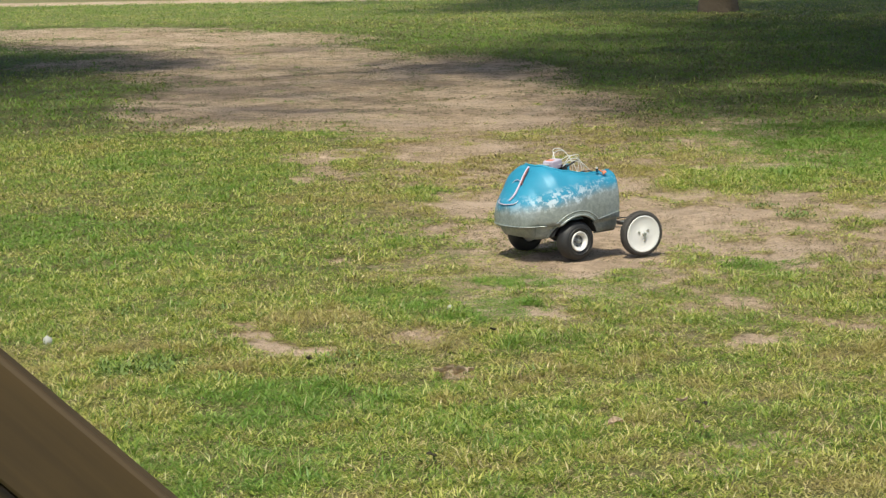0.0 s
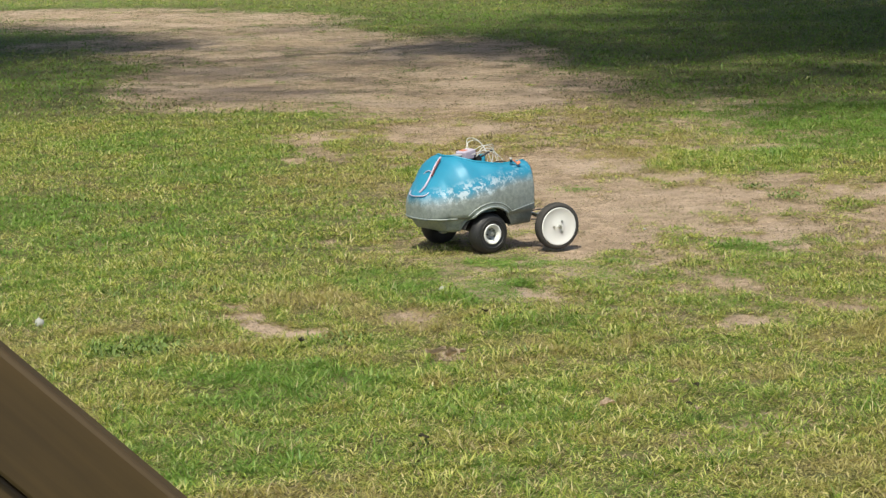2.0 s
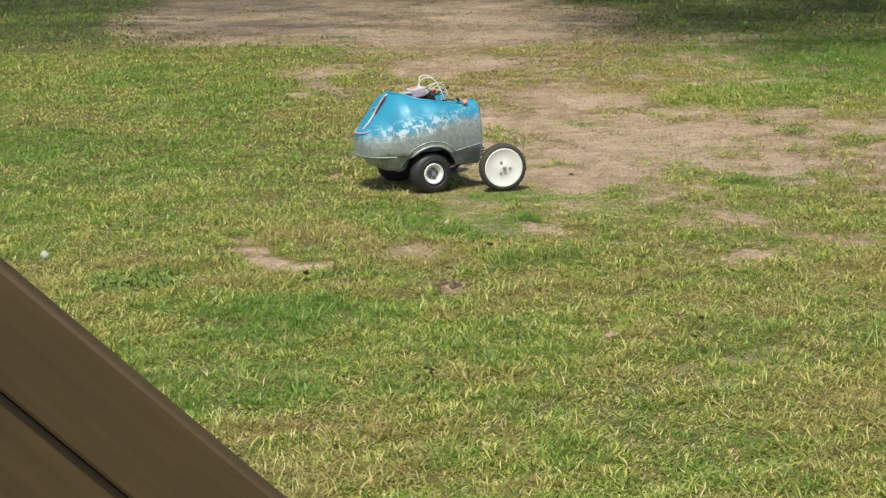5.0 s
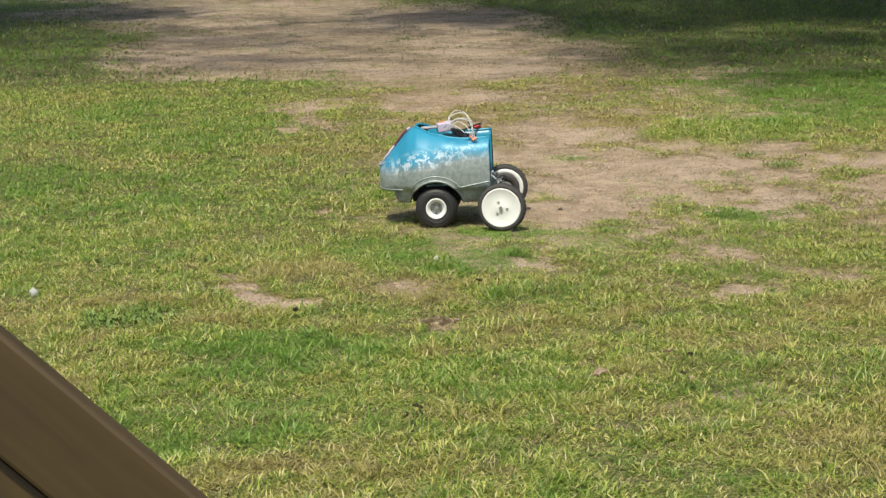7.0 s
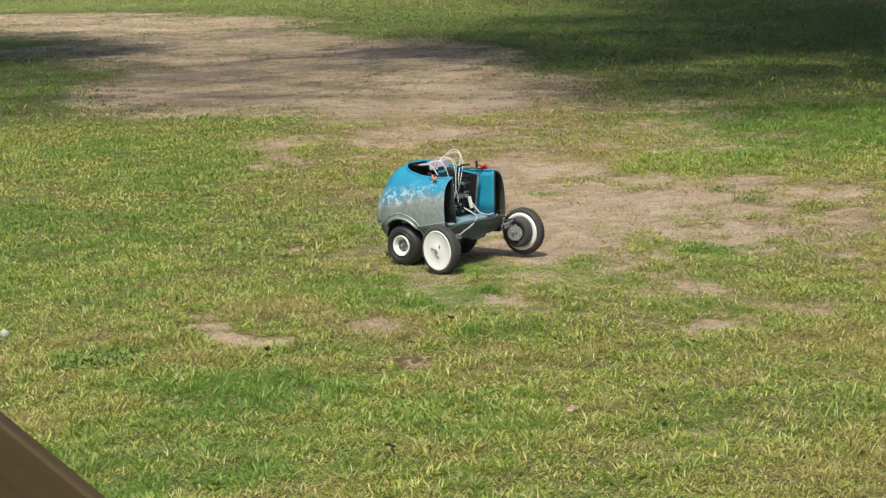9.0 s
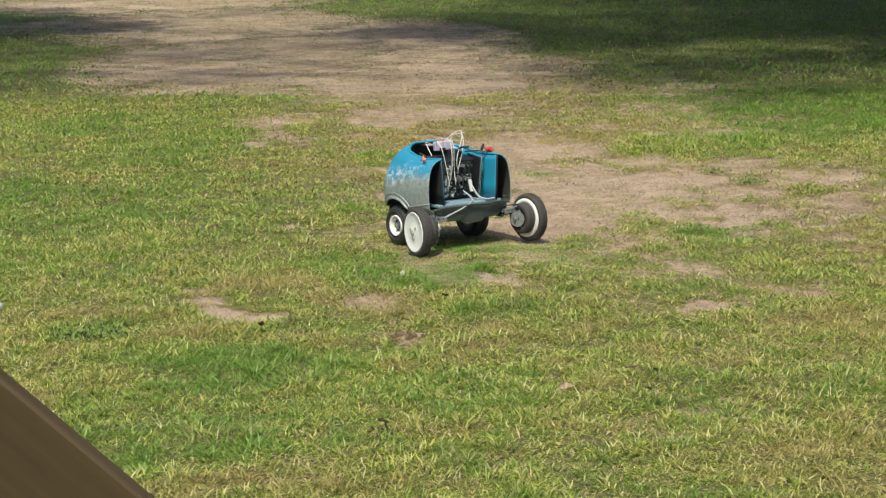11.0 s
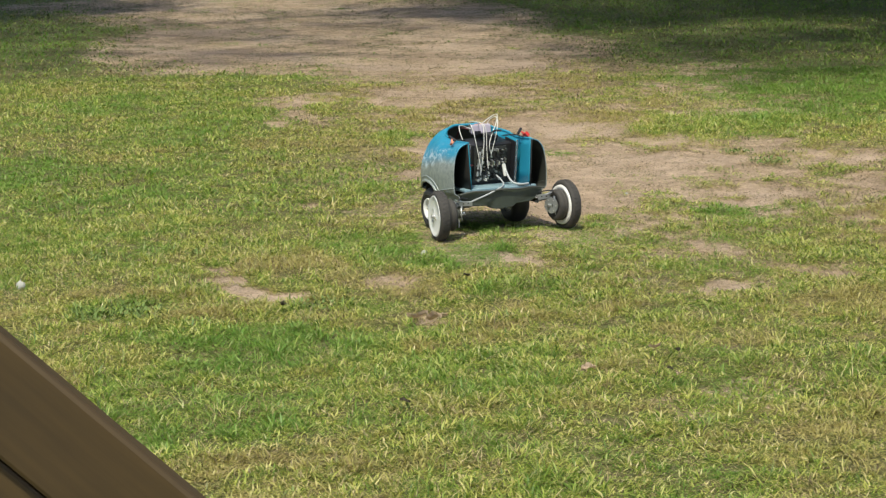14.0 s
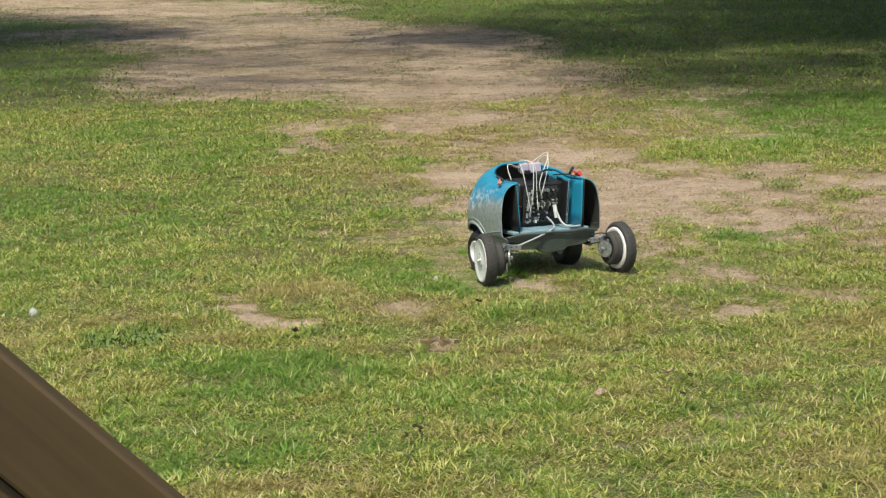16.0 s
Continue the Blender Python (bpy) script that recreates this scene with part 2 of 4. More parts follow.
def cord(bm, points, radius, sides=6, fine=6):
    """A round wire along a smooth curve through the points."""
    pts = [Vector(p) for p in points]
    line = []
    for i in range(len(pts) - 1):
        p0, p1, p2, p3 = pts[max(i - 1, 0)], pts[i], pts[i + 1], pts[min(i + 2, len(pts) - 1)]
        for k in range(fine):
            u = k / fine
            line.append(0.5 * (2 * p1 + (p2 - p0) * u + (2 * p0 - 5 * p1 + 4 * p2 - p3) * u * u + (3 * p1 - p0 - 3 * p2 + p3) * u ** 3))
    line.append(pts[-1])
    rings, side = [], Vector((0.3, 0.5, 0.8))
    for i, p in enumerate(line):
        d = (line[min(i + 1, len(line) - 1)] - line[max(i - 1, 0)]).normalized()
        side = (side - d * side.dot(d)).normalized()
        up = d.cross(side)
        rings.append([bm.verts.new(p + radius * (math.cos(2 * math.pi * k / sides) * side + math.sin(2 * math.pi * k / sides) * up)) for k in range(sides)])
    for p, q in zip(rings, rings[1:]):
        for k in range(sides):
            bm.faces.new((p[k], p[(k + 1) % sides], q[(k + 1) % sides], q[k]))
    bm.faces.new(rings[0])
    bm.faces.new(rings[-1])
    return bm


def rod(bm, p, q, radius, sides=12):
    p, q = Vector(p), Vector(q)
    m = Matrix.Translation((p + q) / 2) @ (q - p).to_track_quat("Z", "Y").to_matrix().to_4x4()
    bmesh.ops.create_cone(bm, cap_ends=True, segments=sides, radius1=radius, radius2=radius, depth=(q - p).length, matrix=m)
    return bm


# ---- ground ----
def value_noise(x, y, scale, seed):
    """Smooth noise from 0 to 1 over arrays of places."""
    gx, gy = x * scale + 57.3 * seed, y * scale + 91.7 * seed
    ix, iy = np.floor(gx).astype(np.int64), np.floor(gy).astype(np.int64)
    u, v = gx - ix, gy - iy
    u, v = u * u * (3 - 2 * u), v * v * (3 - 2 * v)

    def rnd(i, j):
        h = (i * 374761393 + j * 668265263 + seed * 144665) & 0xFFFFFFFF
        h = ((h ^ (h >> 13)) * 1274126177) & 0xFFFFFFFF
        return ((h ^ (h >> 16)) & 0xFFFF) / 65535.0
    return (rnd(ix, iy) * (1 - u) + rnd(ix + 1, iy) * u) * (1 - v) + (rnd(ix, iy + 1) * (1 - u) + rnd(ix + 1, iy + 1) * u) * v


# bare patches of sand: centre, half-sizes, strength, turn in degrees
BARE = [(-7.5, 35.0, 4.0, 2.0, 1.1, 0), (-3.9, 31.6, 2.6, 3.2, 1.1, 20), (-2.3, 26.0, 1.9, 4.4, 1.2, 10), (-1.5, 20.6, 1.5, 3.6, 1.3, 0),
        (-0.2, 22.5, 1.5, 4.2, 1.2, 0), (0.2, 18.8, 1.1, 2.6, 1.0, -10), (-4.2, 26.2, 1.2, 1.4, 0.75, 0), (1.1, 19.2, 0.7, 1.6, 0.55, 0),
        # worn patches of the near lawn
        (-0.78, 8.12, 0.11, 0.15, 0.95, -20), (-0.55, 7.76, 0.13, 0.15, 1.00, -15), (-0.66, 7.92, 0.10, 0.12, 0.95, -30), (-0.09, 7.98, 0.08, 0.28, 0.46, 0),
        (0.03, 7.29, 0.08, 0.09, 0.5, 0), (0.43, 8.28, 0.12, 0.14, 0.48, 0), (0.43, 7.21, 0.10, 0.08, 0.42, 0), (1.17, 8.65, 0.20, 0.33, 0.45, 0),
        (1.63, 8.11, 0.22, 0.18, 0.52, 0), (1.21, 7.72, 0.16, 0.11, 0.40, 0), (-0.49, 9.86, 0.12, 0.16, 0.46, 0), (-0.46, 8.64, 0.10, 0.11, 0.42, 0),
        (0.93, 5.95, 0.26, 0.18, 0.32, 0), (1.09, 6.22, 0.10, 0.12, 0.34, 0),
        # sand where the vehicle drives, and beyond it
        (0.83, 12.93, 0.42, 0.62, 0.88, 0), (0.64, 12.00, 0.26, 0.55, 0.82, 0), (0.72, 9.74, 0.36, 0.30, 0.88, 0), (0.98, 10.68, 0.48, 0.68, 0.88, 0),
        (1.60, 11.01, 0.47, 0.50, 0.76, 0), (1.62, 10.19, 0.43, 0.30, 0.70, 0), (2.31, 11.35, 0.30, 0.41, 0.66, 0), (2.25, 10.30, 0.3, 0.38, 0.64, 0),
        (1.42, 12.12, 0.25, 0.26, 0.64, 0), (1.15, 11.55, 0.42, 0.42, 0.74, 0), (1.9, 11.8, 0.35, 0.3, 0.6, 0), (0.14, 12.08, 0.21, 0.57, 0.88, 0), (-0.01, 10.94, 0.13, 0.20, 0.58, 0), (0.14, 15.14, 0.50, 0.50, 0.74, 0),
        (-0.10, 14.32, 0.22, 0.32, 0.64, 0), (-0.83, 13.64, 0.18, 0.50, 0.60, 0), (3.4, 10.6, 0.8, 0.7, 0.62, 0), (0.30, 10.6, 0.25, 0.35, 0.5, 0), (-0.95, 14.6, 0.3, 0.4, 0.4, 0)]
LUSH = [(0.28, 9.24, 0.24, 0.27), (-0.11, 12.4, 0.15, 0.54), (1.87, 12.9, 0.62, 0.85), (2.9, 15.0, 0.9, 2.2), (3.6, 17.0, 2.2, 3.0), (-3.87, 20.6, 0.75, 2.4),
        (-1.12, 7.45, 0.2, 0.2), (-0.5, 6.85, 0.35, 0.35), (3.5, 27.0, 5.0, 8.0), (-2.25, 11.3, 0.45, 0.8), (1.52, 9.6, 0.23, 0.22), (0.35, 7.82, 0.25, 0.25),
        (0.76, 11.73, 0.19, 0.22), (-5.5, 28.0, 1.6, 3.0), (-0.9, 5.9, 0.6, 0.4), (0.1, 8.5, 0.4, 0.3), (-0.2, 8.9, 0.3, 0.3)]


def bareness(x, y):
    wx = x + 0.10 * (value_noise(x, y, 2.6, 3) - 0.5) + 0.12 * (value_noise(x, y, 7.0, 4) - 0.5)
    wy = y + 0.3 * (value_noise(x, y, 1.6, 5) - 0.5) + 0.25 * (value_noise(x, y, 5.0, 6) - 0.5)
    out = np.zeros_like(x)
    for cx, cy, rx, ry, k, turn in BARE:
        c, s = math.cos(radians(turn)), math.sin(radians(turn))
        u, v = ((wx - cx) * c + (wy - cy) * s) / rx, ((wy - cy) * c - (wx - cx) * s) / ry
        out = np.maximum(out, k * np.clip(1.35 - 0.85 * (u * u + v * v), 0, 1))
    track = 1.1 * np.clip(1.5 - np.abs(wy - 50.0 + 0.12 * wx) / 1.1, 0, 1) * np.clip((1.5 - wx) / 3, 0, 1)
    out = np.maximum(out, track)
    patchy = value_noise(x, y, 1.7, 8) * 0.45 + value_noise(x, y, 4.5, 9) * 0.35 + value_noise(x, y, 11.0, 10) * 0.2
    worn = 0.46 * np.clip(1.2 - ((x - 1.1) / 2.1) ** 2, 0, 1) * np.clip(1.2 - ((y - 14.0) / 6.0) ** 2, 0, 1)
    worn = worn + 0.16 * np.clip(1 - ((x - 1.3) / 1.6) ** 2, 0, 1) * np.clip(1.2 - ((y - 8.0) / 2.2) ** 2, 0, 1)
    out = out + worn + 1.05 * (patchy - 0.52) * (0.42 + 0.75 * np.minimum(out, 0.9))
    return np.clip(out, 0, 1.2)


def lushness(x, y):
    out = 0.34 * value_noise(x, y, 0.7, 11) + 0.40 * value_noise(x, y, 2.1, 12) + 0.34 * value_noise(x, y, 6.0, 13) - 0.12
    for cx, cy, rx, ry in LUSH:
        out = out + 0.42 * np.clip(1.3 - ((x - cx) / rx) ** 2 - ((y - cy) / ry) ** 2, 0, 1)
    out = out - 0.30 * np.clip(1 - ((y - 14.0) / 4.5) ** 2, 0, 1) * np.clip(1 - ((x - 0.9) / 1.6) ** 2, 0, 1) + 0.14 * np.clip((0.2 - x) / 1.5, 0, 1) * np.clip((y - 7.5) / 2, 0, 1) + 0.2 * np.clip((y - 15.5) / 3, 0, 1)
    return np.clip(out, 0, 1)


def relief(x, y):
    near = np.clip((60 - y) / 20, 0, 1)
    return near * (0.018 * (value_noise(x, y, 1.3, 21) - 0.5) + 0.010 * (value_noise(x, y, 6, 22) - 0.5) - 0.012 * bareness(x, y))


def spread(fine_from, fine_to, step, far_from, far_to, grow=1.12):
    mid = list(np.arange(fine_from, fine_to + step / 2, step))
    out, s = [], step
    while (out[-1] if out else mid[-1]) < far_to:
        s *= grow
        out.append((out[-1] if out else mid[-1]) + s)
    back, s = [], step
    while (back[-1] if back else mid[0]) > far_from:
        s *= grow
        back.append((back[-1] if back else mid[0]) - s)
    return np.array(back[::-1] + mid + out)


def ground():
    xs = spread(-3.0, 3.6, 0.04, -900, 900, 1.07)
    ys = spread(5.0, 13.0, 0.04, -300, 2500, 1.03)
    gx, gy = np.meshgrid(xs, ys)
    x, y = gx.ravel(), gy.ravel()
    co = np.stack([x, y, relief(x, y)], 1)
    nx, ny = len(xs), len(ys)
    i = np.arange(nx * ny).reshape(ny, nx)
    quads = np.stack([i[:-1, :-1], i[:-1, 1:], i[1:, 1:], i[1:, :-1]], -1).reshape(-1)
    me = bpy.data.meshes.new("ground")
    me.vertices.add(len(co))
    me.vertices.foreach_set("co", co.ravel())
    n = len(quads) // 4
    me.loops.add(len(quads))
    me.loops.foreach_set("vertex_index", quads.astype(np.int32))
    me.polygons.add(n)
    me.polygons.foreach_set("loop_start", np.arange(0, 4 * n, 4, dtype=np.int32))
    me.update(calc_edges=True)
    me.polygons.foreach_set("use_smooth", np.ones(n, dtype=bool))
    me.attributes.new("bare", "FLOAT", "POINT").data.foreach_set("value", bareness(x, y))
    me.materials.append(SOIL)
    return tagged(new("ground", me), "sandy lawn ground with worn bare patches", "ground", kind="structure")


# ---- the vehicle's drive ----
AXLE_R, TYRE_R, BASE = 0.11, 0.099, 0.304      # rear and front wheel radii, wheelbase
# seconds, place of the middle of the rear axle, heading in degrees
DRIVE = [
    (0, 0.781, 10.205, 214.0),
    (0.5, 0.658, 10.092, 214.0),
    (1.5, 0.471, 9.941, 214.0),
    (2.5, 0.313, 9.843, 214.0),
    (3.5, 0.170, 9.741, 213.6),
    (4, 0.124, 9.765, 213.0),
    (6.5, 0.260, 9.645, 182.2),
    (7, 0.353, 9.618, 176.3),
    (7.5, 0.349, 9.562, 166.0),
    (8, 0.370, 9.495, 155.7),
    (8.5, 0.386, 9.430, 149.1),
    (9, 0.391, 9.390, 140.4),
    (11.5, 0.370, 9.191, 121.8),
    (12.5, 0.388, 9.108, 116.2),
    (13.5, 0.386, 9.111, 116.7),
    (14.5, 0.425, 8.973, 113.3),
    (15, 0.460, 8.879, 114.4),
    (15.5, 0.500, 8.754, 113.3),
    (16, 0.541, 8.571, 113.3),
]


def driven(t):
    """Place and heading at a time, on a smooth curve through the rows."""
    i = max(0, min(len(DRIVE) - 2, sum(1 for r in DRIVE if r[0] <= t) - 1))
    p, q = DRIVE[i], DRIVE[i + 1]
    h = q[0] - p[0]
    u = (t - p[0]) / h

    def slope(k, c):
        if k == 0 or k == len(DRIVE) - 1:
            a1, b1 = DRIVE[max(k - 1, 0)], DRIVE[min(k + 1, len(DRIVE) - 1)]
            return (b1[c] - a1[c]) / (b1[0] - a1[0])
        s0 = (DRIVE[k][c] - DRIVE[k - 1][c]) / (DRIVE[k][0] - DRIVE[k - 1][0])
        s1 = (DRIVE[k + 1][c] - DRIVE[k][c]) / (DRIVE[k + 1][0] - DRIVE[k][0])
        return 0.0 if s0 * s1 <= 0 else 2 * s0 * s1 / (s0 + s1)
    out = []
    for c in (1, 2, 3):
        h00, h10, h01, h11 = 2 * u ** 3 - 3 * u * u + 1, u ** 3 - 2 * u * u + u, -2 * u ** 3 + 3 * u * u, u ** 3 - u * u
        out.append(h00 * p[c] + h10 * h * slope(i, c) + h01 * q[c] + h11 * h * slope(i + 1, c))
    return out


# lengthwise and sideways place of each wheel on the vehicle
WHEELS = [(0, 0.357), (0, -0.325), (BASE, 0.245), (BASE, -0.2415)]


def rolled_flat(x, y):
    """How far the grass is pressed down by the wheels, 0 to 1."""
    out = np.zeros_like(x)
    near = (y > 8.0) & (y < 10.8) & (x > -0.8) & (x < 1.5)
    px, py, best = x[near], y[near], np.full(near.sum(), 9.0)
    for k in range(81):
        cx, cy, hd = driven(k / 5)
        c, s = math.cos(radians(hd)), math.sin(radians(hd))
        for lon, lat in WHEELS:
            lat -= math.copysign(0.03, lat)
            best = np.minimum(best, np.hypot(px - (cx + c * lon - s * lat), py - (cy + s * lon + c * lat) + 0.04))
    out[near] = np.clip((0.125 - best) / 0.05, 0, 1)
    return out


def grass(name, label, x, y, length, width, droop, seed, mat, lying=1.0):
    """Many thin bent blades, each a strip of its own, joined into one mesh."""
    rng = np.random.default_rng(seed)
    n = len(x)
    z = relief(x, y)
    lean_an = rng.uniform(0, 2 * np.pi, n)
    an = lean_an + np.pi / 2 + rng.normal(0, 0.45, n)
    tall = 0.35 + 0.55 * value_noise(x, y, 6.5, 35) + 0.95 * value_noise(x, y, 16.0, 36) ** 2
    ln = length * rng.uniform(0.5, 1.35, n) * tall * np.clip(1.15 - 0.6 * bareness(x, y), 0.3, 1) * (1 - 0.72 * rolled_flat(x, y))
    wd = width * rng.uniform(0.6, 1.35, n)
    dr = droop * rng.uniform(0.45, 1.4, n)
    high = rng.uniform(0, 1, n)
    ax, ay, lx, ly = np.cos(an) * wd / 2, np.sin(an) * wd / 2, np.cos(lean_an), np.sin(lean_an)
    flat = np.radians(rng.uniform(5, 82, n)) * lying
    cl, sl = np.cos(flat), np.sin(flat)
    levels = []
    for u, s in ((0.0, 0), (0.5, -1), (0.5, 1), (1.0, 0)):
        out, up = ln * (1 - np.cos(dr * u)) / dr, ln * np.sin(dr * u) / dr
        out, up = out * cl + up * sl, up * cl - out * sl
        levels.append(np.stack([x + lx * out + s * ax, y + ly * out + s * ay, np.maximum(z + up - 0.002, z + 0.003 + 0.006 * u * high)], 1))
    co = np.stack(levels, 1).reshape(-1, 3)
    tri = (4 * np.arange(n)[:, None] + np.array([[0, 2, 1, 1, 2, 3]])).ravel()
    me = bpy.data.meshes.new(name)
    me.vertices.add(len(co))
    me.vertices.foreach_set("co", co.ravel())
    me.loops.add(len(tri))
    me.loops.foreach_set("vertex_index", tri.astype(np.int32))
    me.polygons.add(2 * n)
    me.polygons.foreach_set("loop_start", np.arange(0, 6 * n, 3, dtype=np.int32))
    me.update(calc_edges=True)
    me.attributes.new("lush", "FLOAT", "POINT").data.foreach_set("value", np.repeat(np.clip(lushness(x, y) + 0.45 * (value_noise(x, y, 13, 71) - 0.5) + 0.3 * (value_noise(x, y, 29, 72) - 0.5), 0, 1), 4))
    me.materials.append(mat)
    return tagged(new(name, me), label, "grass", kind="stuff")


def sown(y0, y1, per_m2, seed, litter=False):
    """Places for blades in the stretch of lawn between two distances, sparse where it is bare."""
    rng = np.random.default_rng(seed)
    half = 0.29 * y1 + 0.5
    n = int((y1 - y0) * 2 * half * per_m2)
    x, y = rng.uniform(-half, half, n), rng.uniform(y0, y1, n)
    keep = np.abs(x - 0.012 * y) < 0.232 * y + 0.3
    x, y = x[keep], y[keep]
    clump = 0.16 + 1.7 * value_noise(x, y, 13, 31) * (0.3 + value_noise(x, y, 2.6, 32))
    bare = bareness(x, y) + 0.8 * (value_noise(x, y, 6, 33) - 0.5) + 0.9 * (value_noise(x, y, 18, 34) - 0.5)
    dense = np.clip(1.2 - np.where(y < 9.2, 1.2, 1.45) * bare, 0, 1) * np.clip(clump, 0, 1)
    if litter:
        dense = np.clip(0.35 + 0.5 * bare, 0, 0.8) * np.clip(1.6 - 1.0 * bare, 0.3, 1) * np.clip(1.8 * value_noise(x, y, 5.0, 38), 0, 1)
    keep = rng.uniform(0, 1, len(x)) < dense
    return x[keep], y[keep]


ground()


# ---- porch handrail ----
def handrail():
    """Sloping stair handrail: an upper board with eased edges over a second, lower board."""
    top = new("stair_handrail")
    slope = math.degrees(math.atan2(1.0935 - 1.24, -0.2227 + 0.3817))
    m = pose(-0.3105, 1.75, 1.158, 0, -slope, 0)
    top.matrix_basis = m
    bm = block(bmesh.new(), (2.6, 0.024, 0.089), pose(0, 0.012, -0.0445), 0.005)
    part("rail_board", bm, WOOD, top)
    bm = block(bmesh.new(), (2.6, 0.036, 0.14), pose(0, 0.030, -0.1625), 0.004)
    part("lower_board", bm, WOOD, top, "darker lower board")
    for k in (-1.15, 1.15):
        bm = block(bmesh.new(), (0.085, 0.085, 2.4), pose(k, 0.105, 0) @ pose(0, 0, 0, 0, slope, 0) @ pose(0, 0, -1.22 - 0.02), 0.004)
        part("post", bm, WOOD, top)
    return tagged(top, "brown wooden stair handrail beside the lawn, shade put into its colour", "handrail")


handrail()


# ---- trees ----
def tree(x, y, height, spread_r, trunk_r, seed, crown_dx=0.0, crown_dy=0.0, crown_low=0.35, leaves=9000):
    rng = random.Random(seed)
    top = new("tree")
    top.location = (x, y, 0)
    bm = bmesh.new()
    rings = []
    for k in range(9):
        u = k / 8
        r = trunk_r * (1.0 - 0.55 * u) * (1 + 0.55 * max(0, 0.12 - u) / 0.12)
        rings.append([bm.verts.new((0.25 * u * math.sin(3 * u) + r * (1 + 0.12 * math.sin(3 * an + seed + 4 * u)) * math.cos(an),
                                    r * (1 + 0.12 * math.sin(4 * an + 2 * u)) * math.sin(an), -0.15 + u * height * 0.55)) for an in [2 * math.pi * j / 14 for j in range(14)]])
    for p, q in zip(rings, rings[1:]):
        for j in range(14):
            bm.faces.new((p[j], p[(j + 1) % 14], q[(j + 1) % 14], q[j]))
    part("trunk", bm, BARK, top, smooth=True)
    ends = []
    for k in range(11):
        bm = bmesh.new()
        an, z0 = 2 * math.pi * k / 11 + rng.uniform(-0.3, 0.3), height * rng.uniform(0.28, 0.52)
        rr = spread_r * rng.uniform(0.55, 0.95)
        tip = (crown_dx + rr * math.cos(an), crown_dy + rr * math.sin(an), z0 + height * rng.uniform(0.12, 0.38))
        mid = (tip[0] * 0.45, tip[1] * 0.45, z0 + (tip[2] - z0) * 0.6 + rng.uniform(0, 0.5))
        cord(bm, [(0.12, 0, z0 - 0.3), mid, tip], trunk_r * 0.2, 6, 4)
        part("limb", bm, BARK, top)
        ends += [tip, mid, tuple((p + q) / 2 for p, q in zip(tip, mid))]
    gen = np.random.default_rng(seed)
    n_cl = 90
    cl = []
    for k in range(n_cl):
        ex, ey, ez = ends[k % len(ends)]
        cl.append((ex + gen.normal(0, spread_r * 0.16), ey + gen.normal(0, spread_r * 0.16), max(height * crown_low, ez + gen.normal(0, height * 0.08))))
    cl = np.array(cl)
    pick = gen.integers(0, n_cl, leaves)
    c = cl[pick] + gen.normal(0, 1, (leaves, 3)) * np.array([0.11 * spread_r, 0.11 * spread_r, 0.05 * height])
    u = gen.normal(0, 1, (leaves, 3))
    u /= np.linalg.norm(u, axis=1)[:, None]
    v = np.cross(u, gen.normal(0, 1, (leaves, 3)))
    v /= np.linalg.norm(v, axis=1)[:, None]
    size = gen.uniform(0.10, 0.24, leaves)[:, None]
    co = np.stack([c - u * size, c - v * size * 0.45, c + u * size, c + v * size * 0.45], 1).reshape(-1, 3)
    me = bpy.data.meshes.new("crown")
    me.from_pydata(co.tolist(), [], (4 * np.arange(leaves)[:, None] + np.arange(4)).tolist())
    me.materials.append(LEAF)
    crown = new("crown", me)
    crown.parent = top
    return tagged(top, "broad leafy tree with rough dark bark, in view or added for shade", "tree", "trees round the lawn")


tree(5.18, 38.5, 14.0, 8.0, 0.27, 3, leaves=24000)
# the other four are unseen, added out of view so their crowns shade the lawn
tree(6.9, 20.5, 12.0, 6.6, 0.28, 5, -2.1, -1.4, leaves=15000)
# sparse crown, added only to dull the far sand with thin shade
tree(-7.6, 17.0, 13.0, 7.2, 0.28, 11, 4.6, 2.0, leaves=3600)
tree(9.3, 28.0, 12.0, 6.5, 0.28, 6, -2.0, -1.0, leaves=24000)
tree(-9.8, 23.0, 10.0, 4.8, 0.24, 7, 1.7, 0.6, leaves=16000)

# ---- things lying on the lawn ----
def lump(name, x, y, size, mat, label, category, seed, flat=0.7):
    bm = bmesh.new()
    bmesh.ops.create_icosphere(bm, subdivisions=2, radius=1.0)
    for v in bm.verts:
        k = 1 + 0.35 * noise.noise(v.co * 1.3 + Vector((seed, 0, 0)))
        v.co = Vector((v.co.x * size * k, v.co.y * size * k * 0.8, v.co.z * size * k * flat))
    ob = part(name, bm, mat, smooth=True)
    ob.location = (x, y, float(relief(np.array([x]), np.array([y]))[0]) + size * flat * 0.6)
    return tagged(ob, label, category)


lump("stone", -1.572, 7.985, 0.019, STONE, "small pale rounded stone in the grass", "stone", 1, 1.15)
lump("stone", 0.026, 8.57, 0.013, STONE, "small pale stone half hidden in the grass", "stone", 2, 1.1)
lump("clod", 0.641, 9.933, 0.012, DARKLEAF, "small dark clod of earth on bare sand", "clod", 7, 0.6)
lump("stone", 1.053, 10.22, 0.010, STONE, "small white stone on bare sand", "stone", 9, 0.7)


